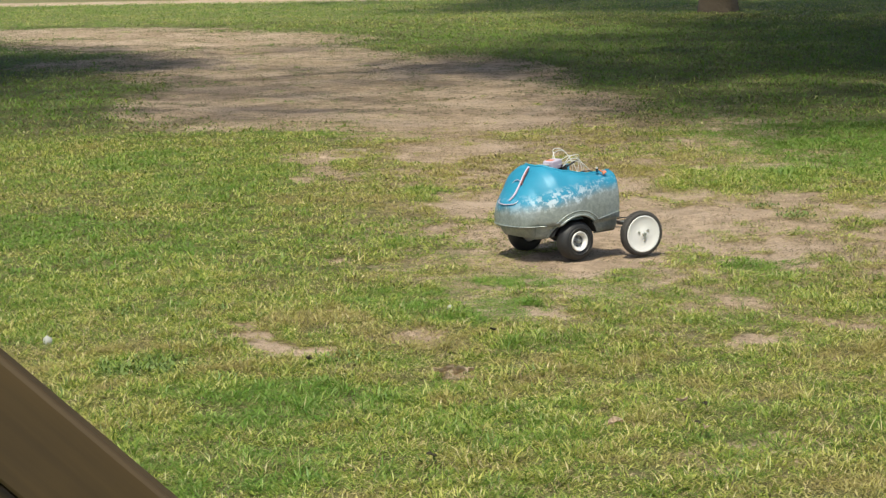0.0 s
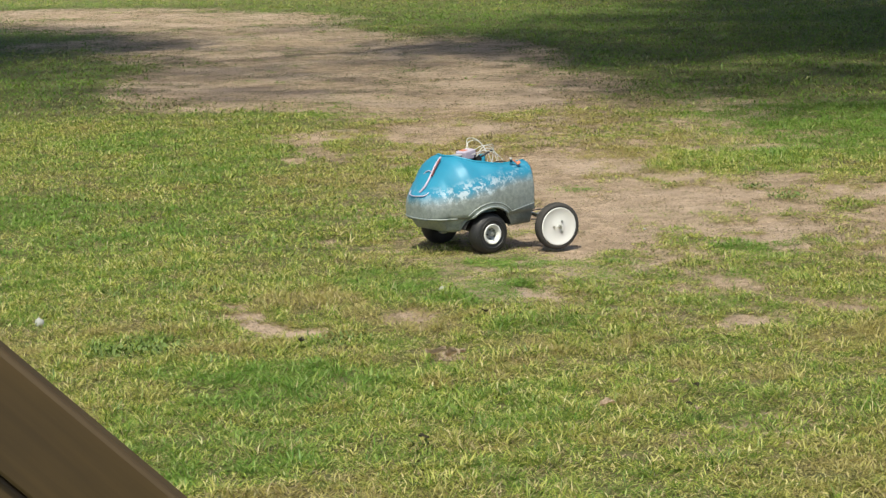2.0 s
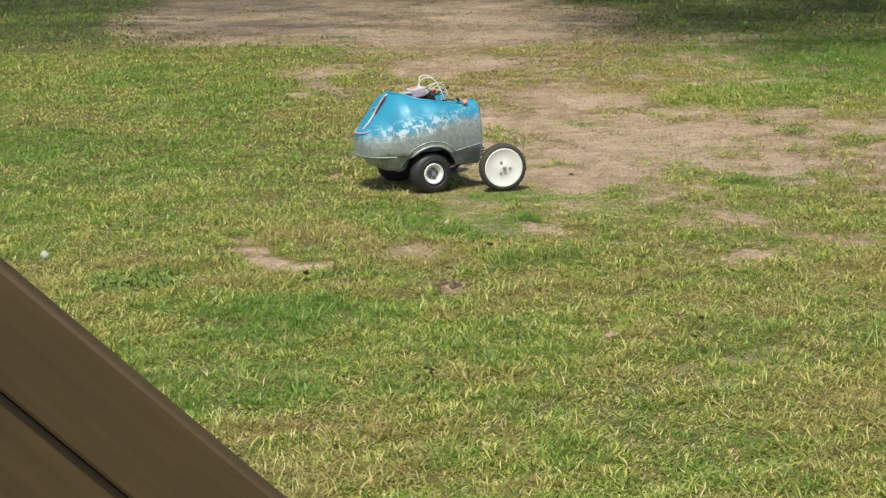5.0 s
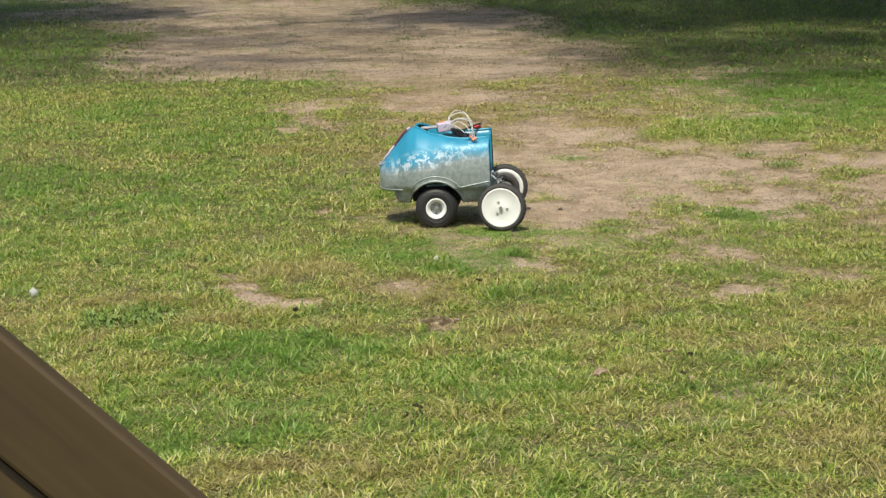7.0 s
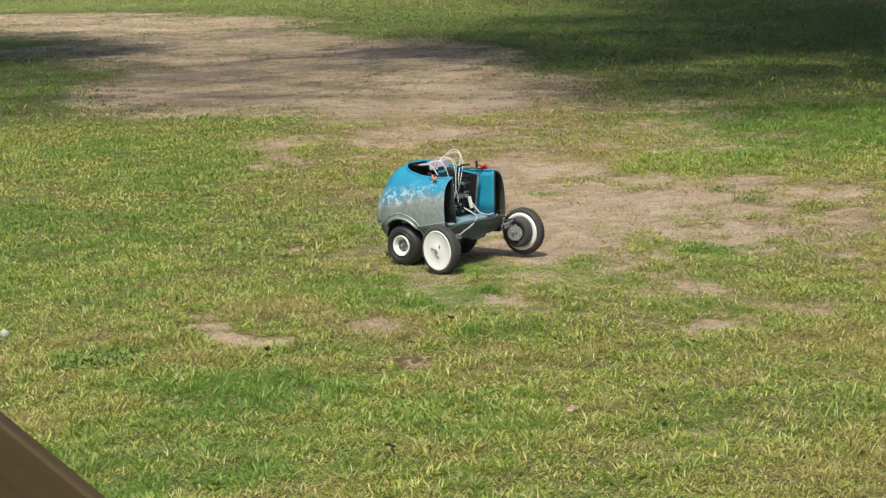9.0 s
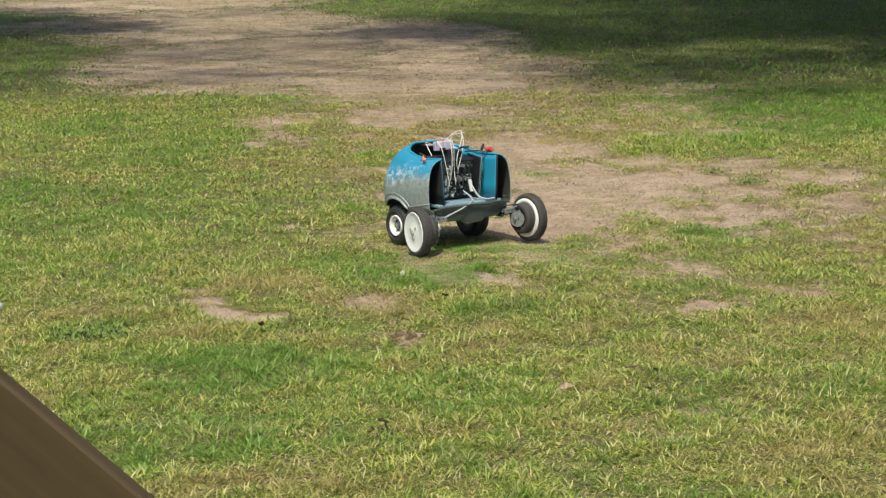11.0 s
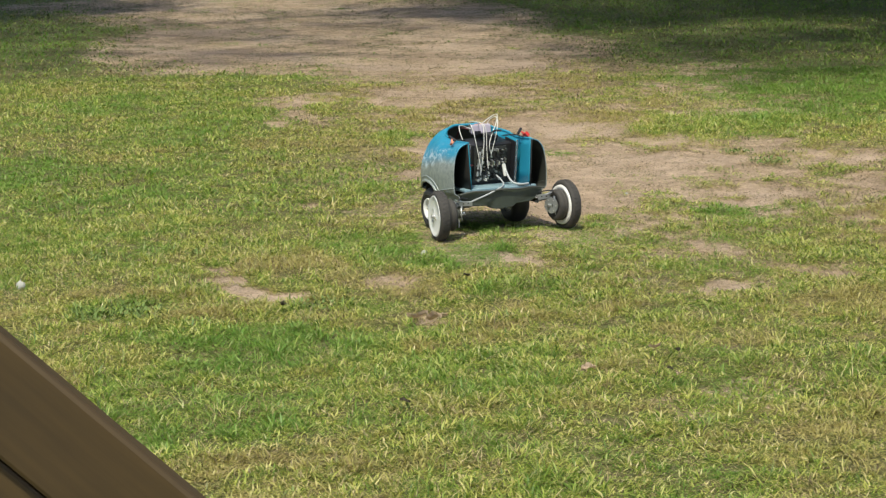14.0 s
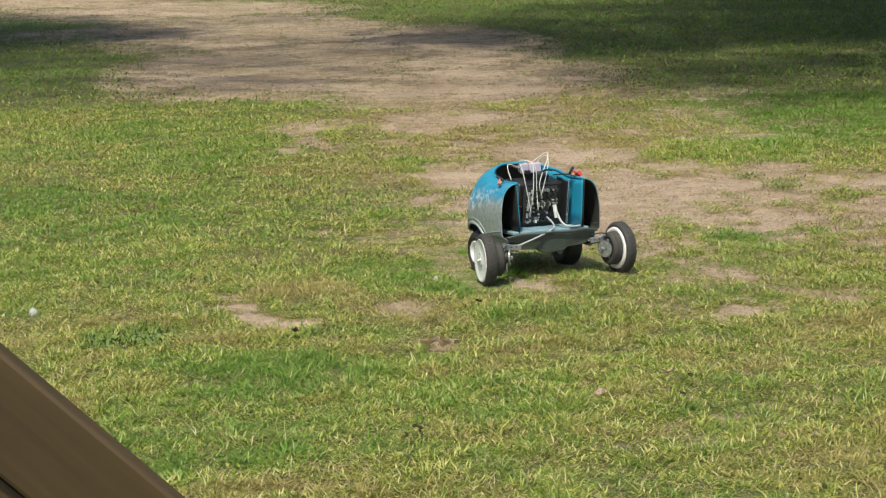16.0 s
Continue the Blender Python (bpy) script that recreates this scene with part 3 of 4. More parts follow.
def dry_leaf(x, y, size, seed, mat=DRYLEAF):
    """A curled dead leaf."""
    bm = bmesh.new()
    rng = random.Random(seed)
    rows = []
    for i in range(9):
        u = i / 8 * 2 - 1
        half = size * 0.42 * math.sqrt(max(0.0, 1 - u * u)) * (1 + 0.25 * math.sin(9 * u + seed)) + 0.001
        rows.append([bm.verts.new((u * size, w * half, 0.35 * size * abs(w) ** 2 + 0.18 * size * math.sin(2.5 * u + seed) + rng.uniform(0, 0.05) * size)) for w in (-1, -0.5, 0, 0.5, 1)])
    for p, q in zip(rows, rows[1:]):
        for k in range(4):
            bm.faces.new((p[k], p[k + 1], q[k + 1], q[k]))
    bmesh.ops.solidify(bm, geom=bm.faces[:], thickness=0.0012)
    ob = part("dead_leaf", bm, mat)
    ob.matrix_basis = pose(x, y, float(relief(np.array([x]), np.array([y]))[0]) + 0.036, 14, 6, 40 * seed)
    return tagged(ob, "curled dry brown leaf on the grass" if mat is DRYLEAF else "small dark dead leaf on the grass", "leaf", "dead leaves on the lawn")


for k, (x, y, size) in enumerate([(0.534, 6.33, 0.032), (0.808, 6.236, 0.024), (0.055, 7.18, 0.048), (-0.005, 7.21, 0.040), (0.78, 6.62, 0.022), (0.09, 7.2, 0.025)]):
    dry_leaf(x, y, size, k + 1)
for k, (x, y, size) in enumerate([(0.847, 6.555, 0.018), (0.79, 6.30, 0.012), (-0.045, 5.97, 0.016), (0.19, 7.93, 0.018), (-0.50, 7.40, 0.022)]):
    dry_leaf(x, y, size, k + 7, DARKLEAF)


def weeds(places):
    """Low patches of small broad leaves."""
    bm = bmesh.new()
    rng = random.Random(17)
    pts = [(0, 0), (0.35, 0.2), (0.7, 0.17), (1, 0), (0.7, -0.17), (0.35, -0.2)]
    for x, y, size, leaves in places:
        z = float(relief(np.array([x]), np.array([y]))[0])
        for k in range(leaves):
            an, ln, dist, ring = rng.uniform(0, 360), rng.uniform(0.010, 0.026), size * rng.uniform(0.0, 1.0) ** 0.6, rng.uniform(0, 6.28)
            m = pose(x + dist * math.cos(ring), y + dist * math.sin(ring), z + rng.uniform(0.005, 0.022), 0, -rng.uniform(5, 55), an)
            bm.faces.new([bm.verts.new(m @ Vector((px * ln, py * ln, 0.1 * ln * px * px))) for px, py in pts])
    return tagged(part("weeds", bm, WEED), "low dark green broad-leaved weeds in the lawn", "weeds", kind="stuff")


weeds([(-1.12, 7.46, 0.16, 260), (-1.2, 7.38, 0.10, 110), (-1.0, 7.40, 0.10, 110), (-0.05, 5.98, 0.035, 24), (-1.35, 8.6, 0.06, 60),
       (-0.95, 8.62, 0.06, 50), (-0.35, 7.55, 0.12, 120), (1.95, 11.2, 0.12, 170), (1.83, 11.62, 0.10, 120)])


# ---- the robot vehicle ----


NOSE = 0.578


def half_width(x):
    """Half-width of the shell in plan: a broad body with a narrower rounded prow."""
    u, v = max(0.0, (x - 0.27) / 0.26), max(0.0, (x - 0.42) / (NOSE - 0.42))
    w = 0.247 * max(0.0, 1 - u ** 2.8) ** 0.5
    prow = 0.172 * max(0.0, 1 - v ** 3.2) ** 0.5
    return max(w, prow, 0.0001) - 0.012 * max(0.0, (0.26 - x) / 0.21) ** 2


def crest(x):
    pts = [(0.04, 0.416), (0.10, 0.412), (0.18, 0.411), (0.24, 0.420), (0.30, 0.445), (0.35, 0.462), (0.39, 0.463), (0.43, 0.445), (0.47, 0.405), (0.51, 0.358), (0.545, 0.315), (NOSE, 0.283)]
    for (p, a1), (q, b1) in zip(pts, pts[1:]):
        if x <= q:
            u = max(0.0, (x - p) / (q - p))
            return a1 + (b1 - a1) * u
    return pts[-1][1]


def opening(x):
    """Half-width of the cockpit opening."""
    if x > 0.40:
        return 0.0
    if x < 0.24:
        return 0.158
    return 0.158 * math.sqrt(max(0.0, 1 - ((x - 0.24) / 0.16) ** 2))


def skin(x):
    """The section of the outer skin on one side, from its lower edge to the opening."""
    w, zt, c = half_width(x), crest(x), opening(x)
    low = 0.118 + 0.058 * max(0.0, min(1.0, (x - 0.485) / 0.02))
    arch = 0.128 ** 2 - (x - BASE) ** 2
    if arch > 0:
        low = max(low, TYRE_R + math.sqrt(arch))
    inset = min(w * 0.93, half_width(min(x + 0.045, NOSE)) if x < 0.49 else w * 0.93)
    line = [(inset * 0.84, 0.112), (inset * 0.92, 0.138), (inset * 0.965, 0.176), (inset * 0.975, 0.182), (w * 0.985, 0.187), (w * 0.992, 0.200), (w * 0.995, 0.206)]
    # squarer rolled shoulders beside the cockpit, a rounder bonnet ahead of it
    f = max(0.0, min(1.0, (0.36 - x) / 0.14))
    f = f * f * (3 - 2 * f)
    c0, ps, pc = 0.86 * c * f, 0.82 - 0.34 * f, 0.74 - 0.02 * f
    if x > 0.47:
        ps += 0.25 * min(1.0, (x - 0.47) / 0.08)
    for k in range(1, 41):
        an = math.pi / 2 * k / 40
        s, co = math.sin(an) ** ps, max(0.0, math.cos(an)) ** pc
        y = c0 + (w * 0.995 - c0) * co * (1 + 0.02 * math.sin(math.pi * min(1, s * 1.6)))
        line.append((y, 0.206 + (zt - 0.206) * s))
    out = []
    for (y0, z0), (y1, z1) in zip(line, line[1:]):
        if z1 <= low or y0 <= c:
            continue
        if z0 < low:
            u = (low - z0) / (z1 - z0)
            y0, z0 = y0 + (y1 - y0) * u, low
        if not out:
            out.append((y0, z0))
        if y1 < c:
            u = (y0 - c) / (y0 - y1)
            out.append((c, z0 + (z1 - z0) * u))
            break
        out.append((y1, z1))
    lens = [0.0]
    for p, q in zip(out, out[1:]):
        lens.append(lens[-1] + math.hypot(q[0] - p[0], q[1] - p[1]))
    pts = []
    n = 26
    for k in range(n + 1):
        d = lens[-1] * k / n
        i = max(0, min(len(out) - 2, sum(1 for v in lens if v <= d) - 1))
        u = (d - lens[i]) / max(1e-9, lens[i + 1] - lens[i])
        pts.append((out[i][0] + (out[i + 1][0] - out[i][0]) * u, out[i][1] + (out[i + 1][1] - out[i][1]) * u))
    return pts


def body_shell(bm, side):
    xs = [0.048 + 0.007 * k for k in range(74)] + [0.563, 0.567, 0.571, 0.574, 0.5765, 0.5775, 0.5779, 0.578]
    prev = None
    for x in xs:
        # fine steps near the arch's ends keep its edge round
        ring = [bm.verts.new((x, side * y, z)) for y, z in skin(x)]
        if prev:
            for k in range(len(ring) - 1):
                bm.faces.new((prev[k], prev[k + 1], ring[k + 1], ring[k]))
        prev = ring


def wheel(name, r, width, parent, m, rear, proud=0.0):
    """A wheel that turns round its own y; its outer face lies at y = 0 and it reaches inwards to -width."""
    hub = new(name)
    hub.parent = parent
    hub.matrix_basis = m
    steps = 48
    bm = bmesh.new()
    if rear:
        spin(bm, [(-0.004, r * 0.80), (0.001, r * 0.86), (-0.002, r * 0.94), (-0.010, r), (-width + 0.010, r), (-width + 0.002, r * 0.94), (-width - 0.001, r * 0.86), (-width + 0.004, r * 0.80)], steps=steps, caps=False)
        part("tyre", bm, DUSTY, hub, "black treaded rubber tyre", True)
        bm = bmesh.new()
        for k in range(72):
            an = 2 * math.pi * k / 72
            block(bm, (0.0026, width * 0.66, 0.0052), pose(0, -width / 2, 0) @ pose(0, 0, 0, 0, -math.degrees(an)) @ pose(r, 0, 0, 22 if k % 2 else -22, 0, 0))
        part("tread", bm, DUSTY, hub)
        bm = spin(bmesh.new(), [(0.0, 0.0), (0.003, r * 0.16), (0.001, r * 0.2), (0.0, r * 0.76), (0.003, r * 0.8), (-0.003, r * 0.835), (-width * 0.55, r * 0.83), (-width * 0.55, r * 0.2), (-width * 0.6, 0.0)], steps=steps)
        part("disc", bm, WHITE, hub, "plain white plastic disc", True)
        bm = spin(bmesh.new(), [(-width + 0.012, r * 0.58), (-width + 0.004 - proud, r * 0.62), (-width + 0.0005 - proud, r * 0.80), (-width + 0.008, r * 0.83)], steps=steps, caps=False)
        part("rim", bm, WHITE, hub, "white inner rim", True)
        bm = spin(bmesh.new(), [(-width * 0.58, r * 0.1), (-width * 0.58, r * 0.55), (-width, r * 0.60), (-width - 0.005, r * 0.64), (-width - 0.012, r * 0.64), (-width - 0.014, r * 0.62), (-width - 0.018, r * 0.62), (-width - 0.020, r * 0.64), (-width - 0.034, r * 0.64), (-width - 0.042, r * 0.58), (-width - 0.038, r * 0.40), (-width - 0.028, r * 0.34), (-width - 0.028, 0.0)], steps=steps)
        part("drive_drum", bm, DUSTY, hub, "black ribbed drive drum", True)
        bm = bmesh.new()
        rod(bm, (0, -0.004, 0), (0, 0.012, 0), 0.009)
        rod(bm, (0, 0.0, 0), (0, 0.015, 0), 0.004)
        part("axle_nut", bm, CHROME, hub)
        for k in range(3):
            an = 2 * math.pi * k / 3 + 0.4
            p = (0.029 * math.cos(an), 0, 0.029 * math.sin(an))
            bm = bmesh.new()
            rod(bm, p, (p[0], 0.0035, p[2]), 0.0068, 6)
            rod(bm, p, (p[0], 0.007, p[2]), 0.0035, 6)
            part("bolt", bm, CHROME, hub)
    else:
        prof = [(-0.008, r * 0.46)]
        for k in range(13):
            an = math.pi * k / 12
            prof.append((-width / 2 + width / 2 * math.cos(an) * (1.0 if 0 < k < 12 else 0.9), r * 0.52 + r * 0.48 * math.sin(an) ** 0.62))
        prof.append((-width + 0.008, r * 0.46))
        part("tyre", spin(bmesh.new(), prof, steps=steps, caps=False), RUBBER, hub, "smooth black balloon tyre", True)
        bm = bmesh.new()
        for rr in (0.90, 0.80, 0.66):
            y = -width / 2 + width / 2 * math.sqrt(max(0.02, 1 - ((rr - 0.52) / 0.48) ** 3.2)) - 0.001
            spin(bm, [(y - 0.002, r * rr - 0.003), (y + 0.0015, r * rr), (y - 0.002, r * rr + 0.003)], steps=steps, caps=False)
        part("sidewall_rib", bm, RUBBER, hub)
        bm = spin(bmesh.new(), [(-0.020, r * 0.29), (-0.014, r * 0.31), (-0.004, r * 0.40), (0.001, r * 0.46), (-0.001, r * 0.485), (-0.010, r * 0.49), (-width + 0.01, r * 0.48), (-width + 0.01, r * 0.29)], steps=steps, caps=False)
        part("rim", bm, WHITE, hub, "white painted steel rim", True)
        bm = spin(bmesh.new(), [(-0.021, 0.0), (-0.021, r * 0.12), (-0.024, r * 0.14), (-0.019, r * 0.30), (-0.026, r * 0.305), (-0.03, 0.0)], steps=24)
        part("hub_cap", bm, STEEL, hub, "worn silver hub plate")
        bm = rod(bmesh.new(), (0, -0.024, 0), (0, -0.006, 0), r * 0.10, 8)
        rod(bm, (0, -0.01, 0), (0, 0.002, 0), r * 0.05, 8)
        part("axle_nut", bm, CHROME, hub)
        for k in range(5):
            an = 2 * math.pi * k / 5
            bm = rod(bmesh.new(), (r * 0.22 * math.cos(an), -0.024, r * 0.22 * math.sin(an)), (r * 0.22 * math.cos(an), -0.012, r * 0.22 * math.sin(an)), 0.0035, 6)
            part("lug", bm, DARK_STEEL, hub)
    return hub


def robot():
    car = new("robot_vehicle")
    tagged(car, "homemade robot in a chipped blue pedal car body on four wheels", "robot vehicle")
    # shell, in one skin with thickness
    bm = bmesh.new()
    body_shell(bm, 1)
    body_shell(bm, -1)
    bmesh.ops.remove_doubles(bm, verts=bm.verts[:], dist=0.0004)
    body = part("body", bm, PAINT, car, "chipped blue enamel over dull bare steel", True)
    thick = body.modifiers.new("thickness", "SOLIDIFY")
    thick.thickness, thick.offset = 0.004, -1
    body.data.materials.append(DARK_STEEL)
    thick.material_offset = 1
    bm = bmesh.new()
    prev = None
    for k in range(16):
        x = 0.425 + 0.150 * k / 15
        y, z = skin(x)[0]
        ring = [bm.verts.new((x, y * w, z + 0.002)) for w in (-0.99, -0.5, 0, 0.5, 0.99)]
        if prev:
            for i in range(4):
                bm.faces.new((prev[i], prev[i + 1], ring[i + 1], ring[i]))
        prev = ring
    belly = part("belly_pan", bm, PAINT, body, "bare steel underside of the nose", True)
    belly.modifiers.new("thickness", "SOLIDIFY").thickness = 0.003
    # rolled edge round the cockpit
    rim = []
    for k in range(41):
        u = k / 40 * 2 - 1
        x = 0.05 + (0.40 - 0.05) * (1 - abs(u) ** 2.2)
        c = opening(x) if abs(u) > 0.02 else 0.0
        yz = skin(min(x, 0.398))[-1]
        rim.append((x, math.copysign(max(c, 0.0), u), yz[1]))
    part("cockpit_rim", cord(bmesh.new(), rim, 0.006, 8, 2), BLUE, body, smooth=True)
    for s in (1, -1):
        # inner cockpit wall
        bm = bmesh.new()
        prev = None
        for k in range(24):
            x = 0.05 + 0.30 * k / 23
            yz = skin(x)[-1]
            c = opening(x)
            low = 0.205
            ring = [bm.verts.new((x, s * (c - 0.012 * u), yz[1] + (low - yz[1]) * u)) for u in (0, 0.15, 0.4, 0.7, 1)]
            if prev:
                for i in range(4):
                    bm.faces.new((prev[i], prev[i + 1], ring[i + 1], ring[i]))
            prev = ring
        wall = part("inner_wall", bm, BLUE, body, "bright blue inner cockpit wall", True)
        solid = wall.modifiers.new("thickness", "SOLIDIFY")
        solid.thickness = 0.003
        # black sheet behind the wall, painting in the shade of the hollow
        bm = bmesh.new()
        prev = None
        for k in range(24):
            x = 0.047 + 0.303 * k / 23
            c = opening(x)
            top = skin(max(x, 0.05))[-1][1] - 0.005
            ring = [bm.verts.new((x, s * (c + 0.0055 - 0.012 * u), top + (0.203 - top) * u)) for u in (0, 0.15, 0.4, 0.7, 1)]
            if prev:
                for i in range(4):
                    bm.faces.new((prev[i], prev[i + 1], ring[i + 1], ring[i]))
            prev = ring
        back = part("wall_backing", bm, DARK, body, "back of the cockpit wall, blackened for the shade in the hollow", True)
        back.modifiers.new("thickness", "SOLIDIFY").thickness = 0.002
        # flared lip of the wheel arch
        arc = []
        for k in range(25):
            an = radians(10 + 160 * k / 24)
            x, z = BASE + 0.129 * math.cos(an), TYRE_R + 0.129 * math.sin(an)
            near = [p for p in skin(x)]
            y = min(near, key=lambda p: abs(p[1] - z))[0]
            arc.append((x, s * (y + 0.001), z))
        part("wheel_arch", cord(bmesh.new(), arc, 0.006, 8, 2), PAINT, body, smooth=True)
        # wheel well, near-black to paint in the shade under the arch
        bm = bmesh.new()
        prev = None
        for k in range(21):
            an = radians(14 + 152 * k / 20)
            x, z = BASE + 0.126 * math.cos(an), TYRE_R + 0.126 * math.sin(an)
            edge = min(0.228, half_width(x) * 0.90)
            ring = [bm.verts.new((x, s * y, z)) for y in (0.12, 0.16, edge)]
            if prev:
                for i in range(2):
                    bm.faces.new((prev[i], prev[i + 1], ring[i + 1], ring[i]))
            prev = ring
        well = part("wheel_well", bm, DARK, body)
        solid = well.modifiers.new("thickness", "SOLIDIFY")
        solid.thickness = 0.003
        # pressed bead along the side
        bead = []
        for k in range(30):
            if k < 22:
                an = radians(140 - 100 * k / 21)
                x, z = BASE - 0.150 * math.cos(math.pi - an), TYRE_R + 0.150 * math.sin(an)
                x = 2 * BASE - x
            else:
                x, z = BASE - 0.115 - 0.139 * (k - 21) / 8, TYRE_R + 0.150 * math.sin(radians(40)) + 0.022 * (k - 21) / 8
            y = min(skin(x), key=lambda p: abs(p[1] - z))[0]
            bead.append((x, s * (y - 0.001), z))
        part("bead", cord(bmesh.new(), bead, 0.0035, 6, 2), PAINT, body, smooth=True)
    # rolled lower edge of the prow
    edge = []
    for k in range(33):
        an = radians(-90 + 180 * k / 32)
        x = 0.46 + (NOSE - 0.46) * math.cos(an) ** 0.7
        edge.append((x, math.copysign(half_width(x) * 0.99, an), 0.184))
    part("nose_lip", cord(bmesh.new(), edge, 0.0032, 8, 2), PAINT, body, "dull silver lower lip of the nose", True)
    bm = cord(bmesh.new(), [(0.515, 0.072, 0.322), (0.556, 0.066, 0.296), (0.574, 0.03, 0.290), (0.580, 0.0, 0.289), (0.574, -0.03, 0.290), (0.556, -0.066, 0.296), (0.515, -0.072, 0.322), (0.49, -0.05, 0.372), (0.485, 0.0, 0.398), (0.49, 0.05, 0.372), (0.515, 0.072, 0.322)], 0.0028)
    part("nose_ring", bm, PINK, body, "pale plastic loop round the nose badge", True)
    bm = cord(bmesh.new(), [(0.425, 0.012, 0.456), (0.458, 0.02, 0.428), (0.50, 0.03, 0.375), (0.535, 0.035, 0.333), (0.556, 0.02, 0.305)], 0.0055, 8)
    part("nose_tube", bm, PINK, body, "pale clear plastic tube down the nose", True)
    bm = cord(bmesh.new(), [(0.44, 0.028, 0.450), (0.47, 0.035, 0.418), (0.50, 0.042, 0.378)], 0.0048, 8)
    part("nose_tube", bm, MAROON, body, "dull red tube down the nose", True)
    # floor pan and rear apron
    bm = block(bmesh.new(), (0.30, 0.36, 0.012), pose(0.20, 0, 0.20), 0.003)
    part("floor_pan", bm, TRAY, body, "dusty blue floor tray")
    bm = block(bmesh.new(), (0.30, 0.27, 0.05), pose(0.27, 0, 0.145), 0.008)
    part("chassis", bm, DARK, car)
    bm = bmesh.new()
    for s in (1, -1):
        vs = [bm.verts.new((0.035 + dx, s * y, z)) for dx, y, z in ((0, 0, 0.194), (0, 0.15, 0.194), (0.006, 0.205, 0.186), (0.012, 0.196, 0.158), (0.006, 0.15, 0.132), (0.002, 0.07, 0.128), (0.0, 0.05, 0.114), (0.0, 0, 0.112))]
        bm.faces.new(vs)
    bmesh.ops.remove_doubles(bm, verts=bm.verts[:], dist=0.0005)
    made = bmesh.ops.extrude_face_region(bm, geom=bm.faces[:])
    bmesh.ops.translate(bm, vec=(0.04, 0, 0), verts=[v for v in made["geom"] if isinstance(v, bmesh.types.BMVert)])
    bmesh.ops.bevel(bm, geom=bm.edges[:], offset=0.003, segments=1, affect="EDGES")
    part("rear_apron", bm, APRON, body, "dented grey-green rear cross panel")
    bm = cord(bmesh.new(), [(0.034, 0.212, 0.188), (0.028, 0.15, 0.197), (0.025, 0.06, 0.195), (0.026, 0, 0.198), (0.025, -0.08, 0.194), (0.028, -0.15, 0.198), (0.034, -0.212, 0.188)], 0.0045)
    part("apron_edge", bm, DARK_STEEL, body, smooth=True)
    # rear axle and brackets
    part("front_axle", rod(bmesh.new(), (BASE, -0.2, TYRE_R), (BASE, 0.2, TYRE_R), 0.008), DARK_STEEL, car)
    for s in (1, -1):
        # two angle irons reach out to each motor
        bm = bmesh.new()
        block(bm, (0.020, 0.115, 0.003), pose(0.022, s * 0.222, 0.160, 3 * s, 0, -4 * s), 0.0008)
        block(bm, (0.003, 0.115, 0.020), pose(0.0125, s * 0.222, 0.151, 3 * s, 0, -4 * s), 0.0008)
        arm = part("outrigger_arm", bm, STEEL, car, "bare steel angle iron arm")
        for k in range(4):
            part("bolt", rod(bmesh.new(), (0.008, s * (0.185 + 0.024 * k), 0.152), (0.0125, s * (0.185 + 0.024 * k), 0.152), 0.0038, 6), DARK_STEEL, arm)
        bm = block(bmesh.new(), (0.016, 0.10, 0.003), pose(0.036, s * 0.215, 0.134, 6 * s, 0, 0), 0.0008)
        part("lower_arm", bm, DARK_STEEL, car)
        # round motor plate and its motor
        m = pose(-0.006, s * 0.226, AXLE_R, 0, 0, -28 * s)
        bm = spin(bmesh.new(), [(-0.0025, 0.0), (-0.0025, 0.036), (0.0025, 0.036), (0.0025, 0.0)], m, 24)
        plate = part("motor_plate", bm, STEEL, car, "round dull steel motor plate")
        for k in range(6):
            an = math.pi * k / 3
            q = Vector((0.027 * math.cos(an), 0, 0.027 * math.sin(an)))
            part("bolt", rod(bmesh.new(), m @ (q + Vector((0, -0.005, 0))), m @ (q + Vector((0, 0.005, 0))), 0.003, 6), CHROME, plate)
        part("gear_motor", spin(bmesh.new(), [(0.0, 0.0), (0.0, 0.022), (0.028, 0.022), (0.032, 0.018), (0.032, 0.0)], pose(0.004, s * 0.226 + (0 if s > 0 else -0.032), AXLE_R), 20), DARK_STEEL, car, "small metal gear motor")
        part("stub_axle", rod(bmesh.new(), (0, s * 0.21, AXLE_R), (0, s * 0.29, AXLE_R), 0.008), STEEL, car)
        part("strut", rod(bmesh.new(), (0.008, s * 0.248, 0.160), (-0.004, s * 0.252, 0.098), 0.0065, 10), CHROME, car, "shiny upright strut")
        part("strut", rod(bmesh.new(), (0.0, s * 0.236, 0.118), (-0.018, s * 0.246, 0.052), 0.0035, 8), STEEL, car, "thin steel spike")
        part("brace", rod(bmesh.new(), (0.03, s * 0.165, 0.146), (0.004, s * 0.252, 0.172), 0.004, 8), CHROME, car)
        part("cable", cord(bmesh.new(), [(0.03, s * 0.18, 0.17), (0.0, s * 0.225, 0.178), (-0.012, s * 0.255, 0.15), (-0.004, s * 0.25, 0.12)], 0.0028), BLACK, car, "dark cable", True)
    electronics(car)
    return car


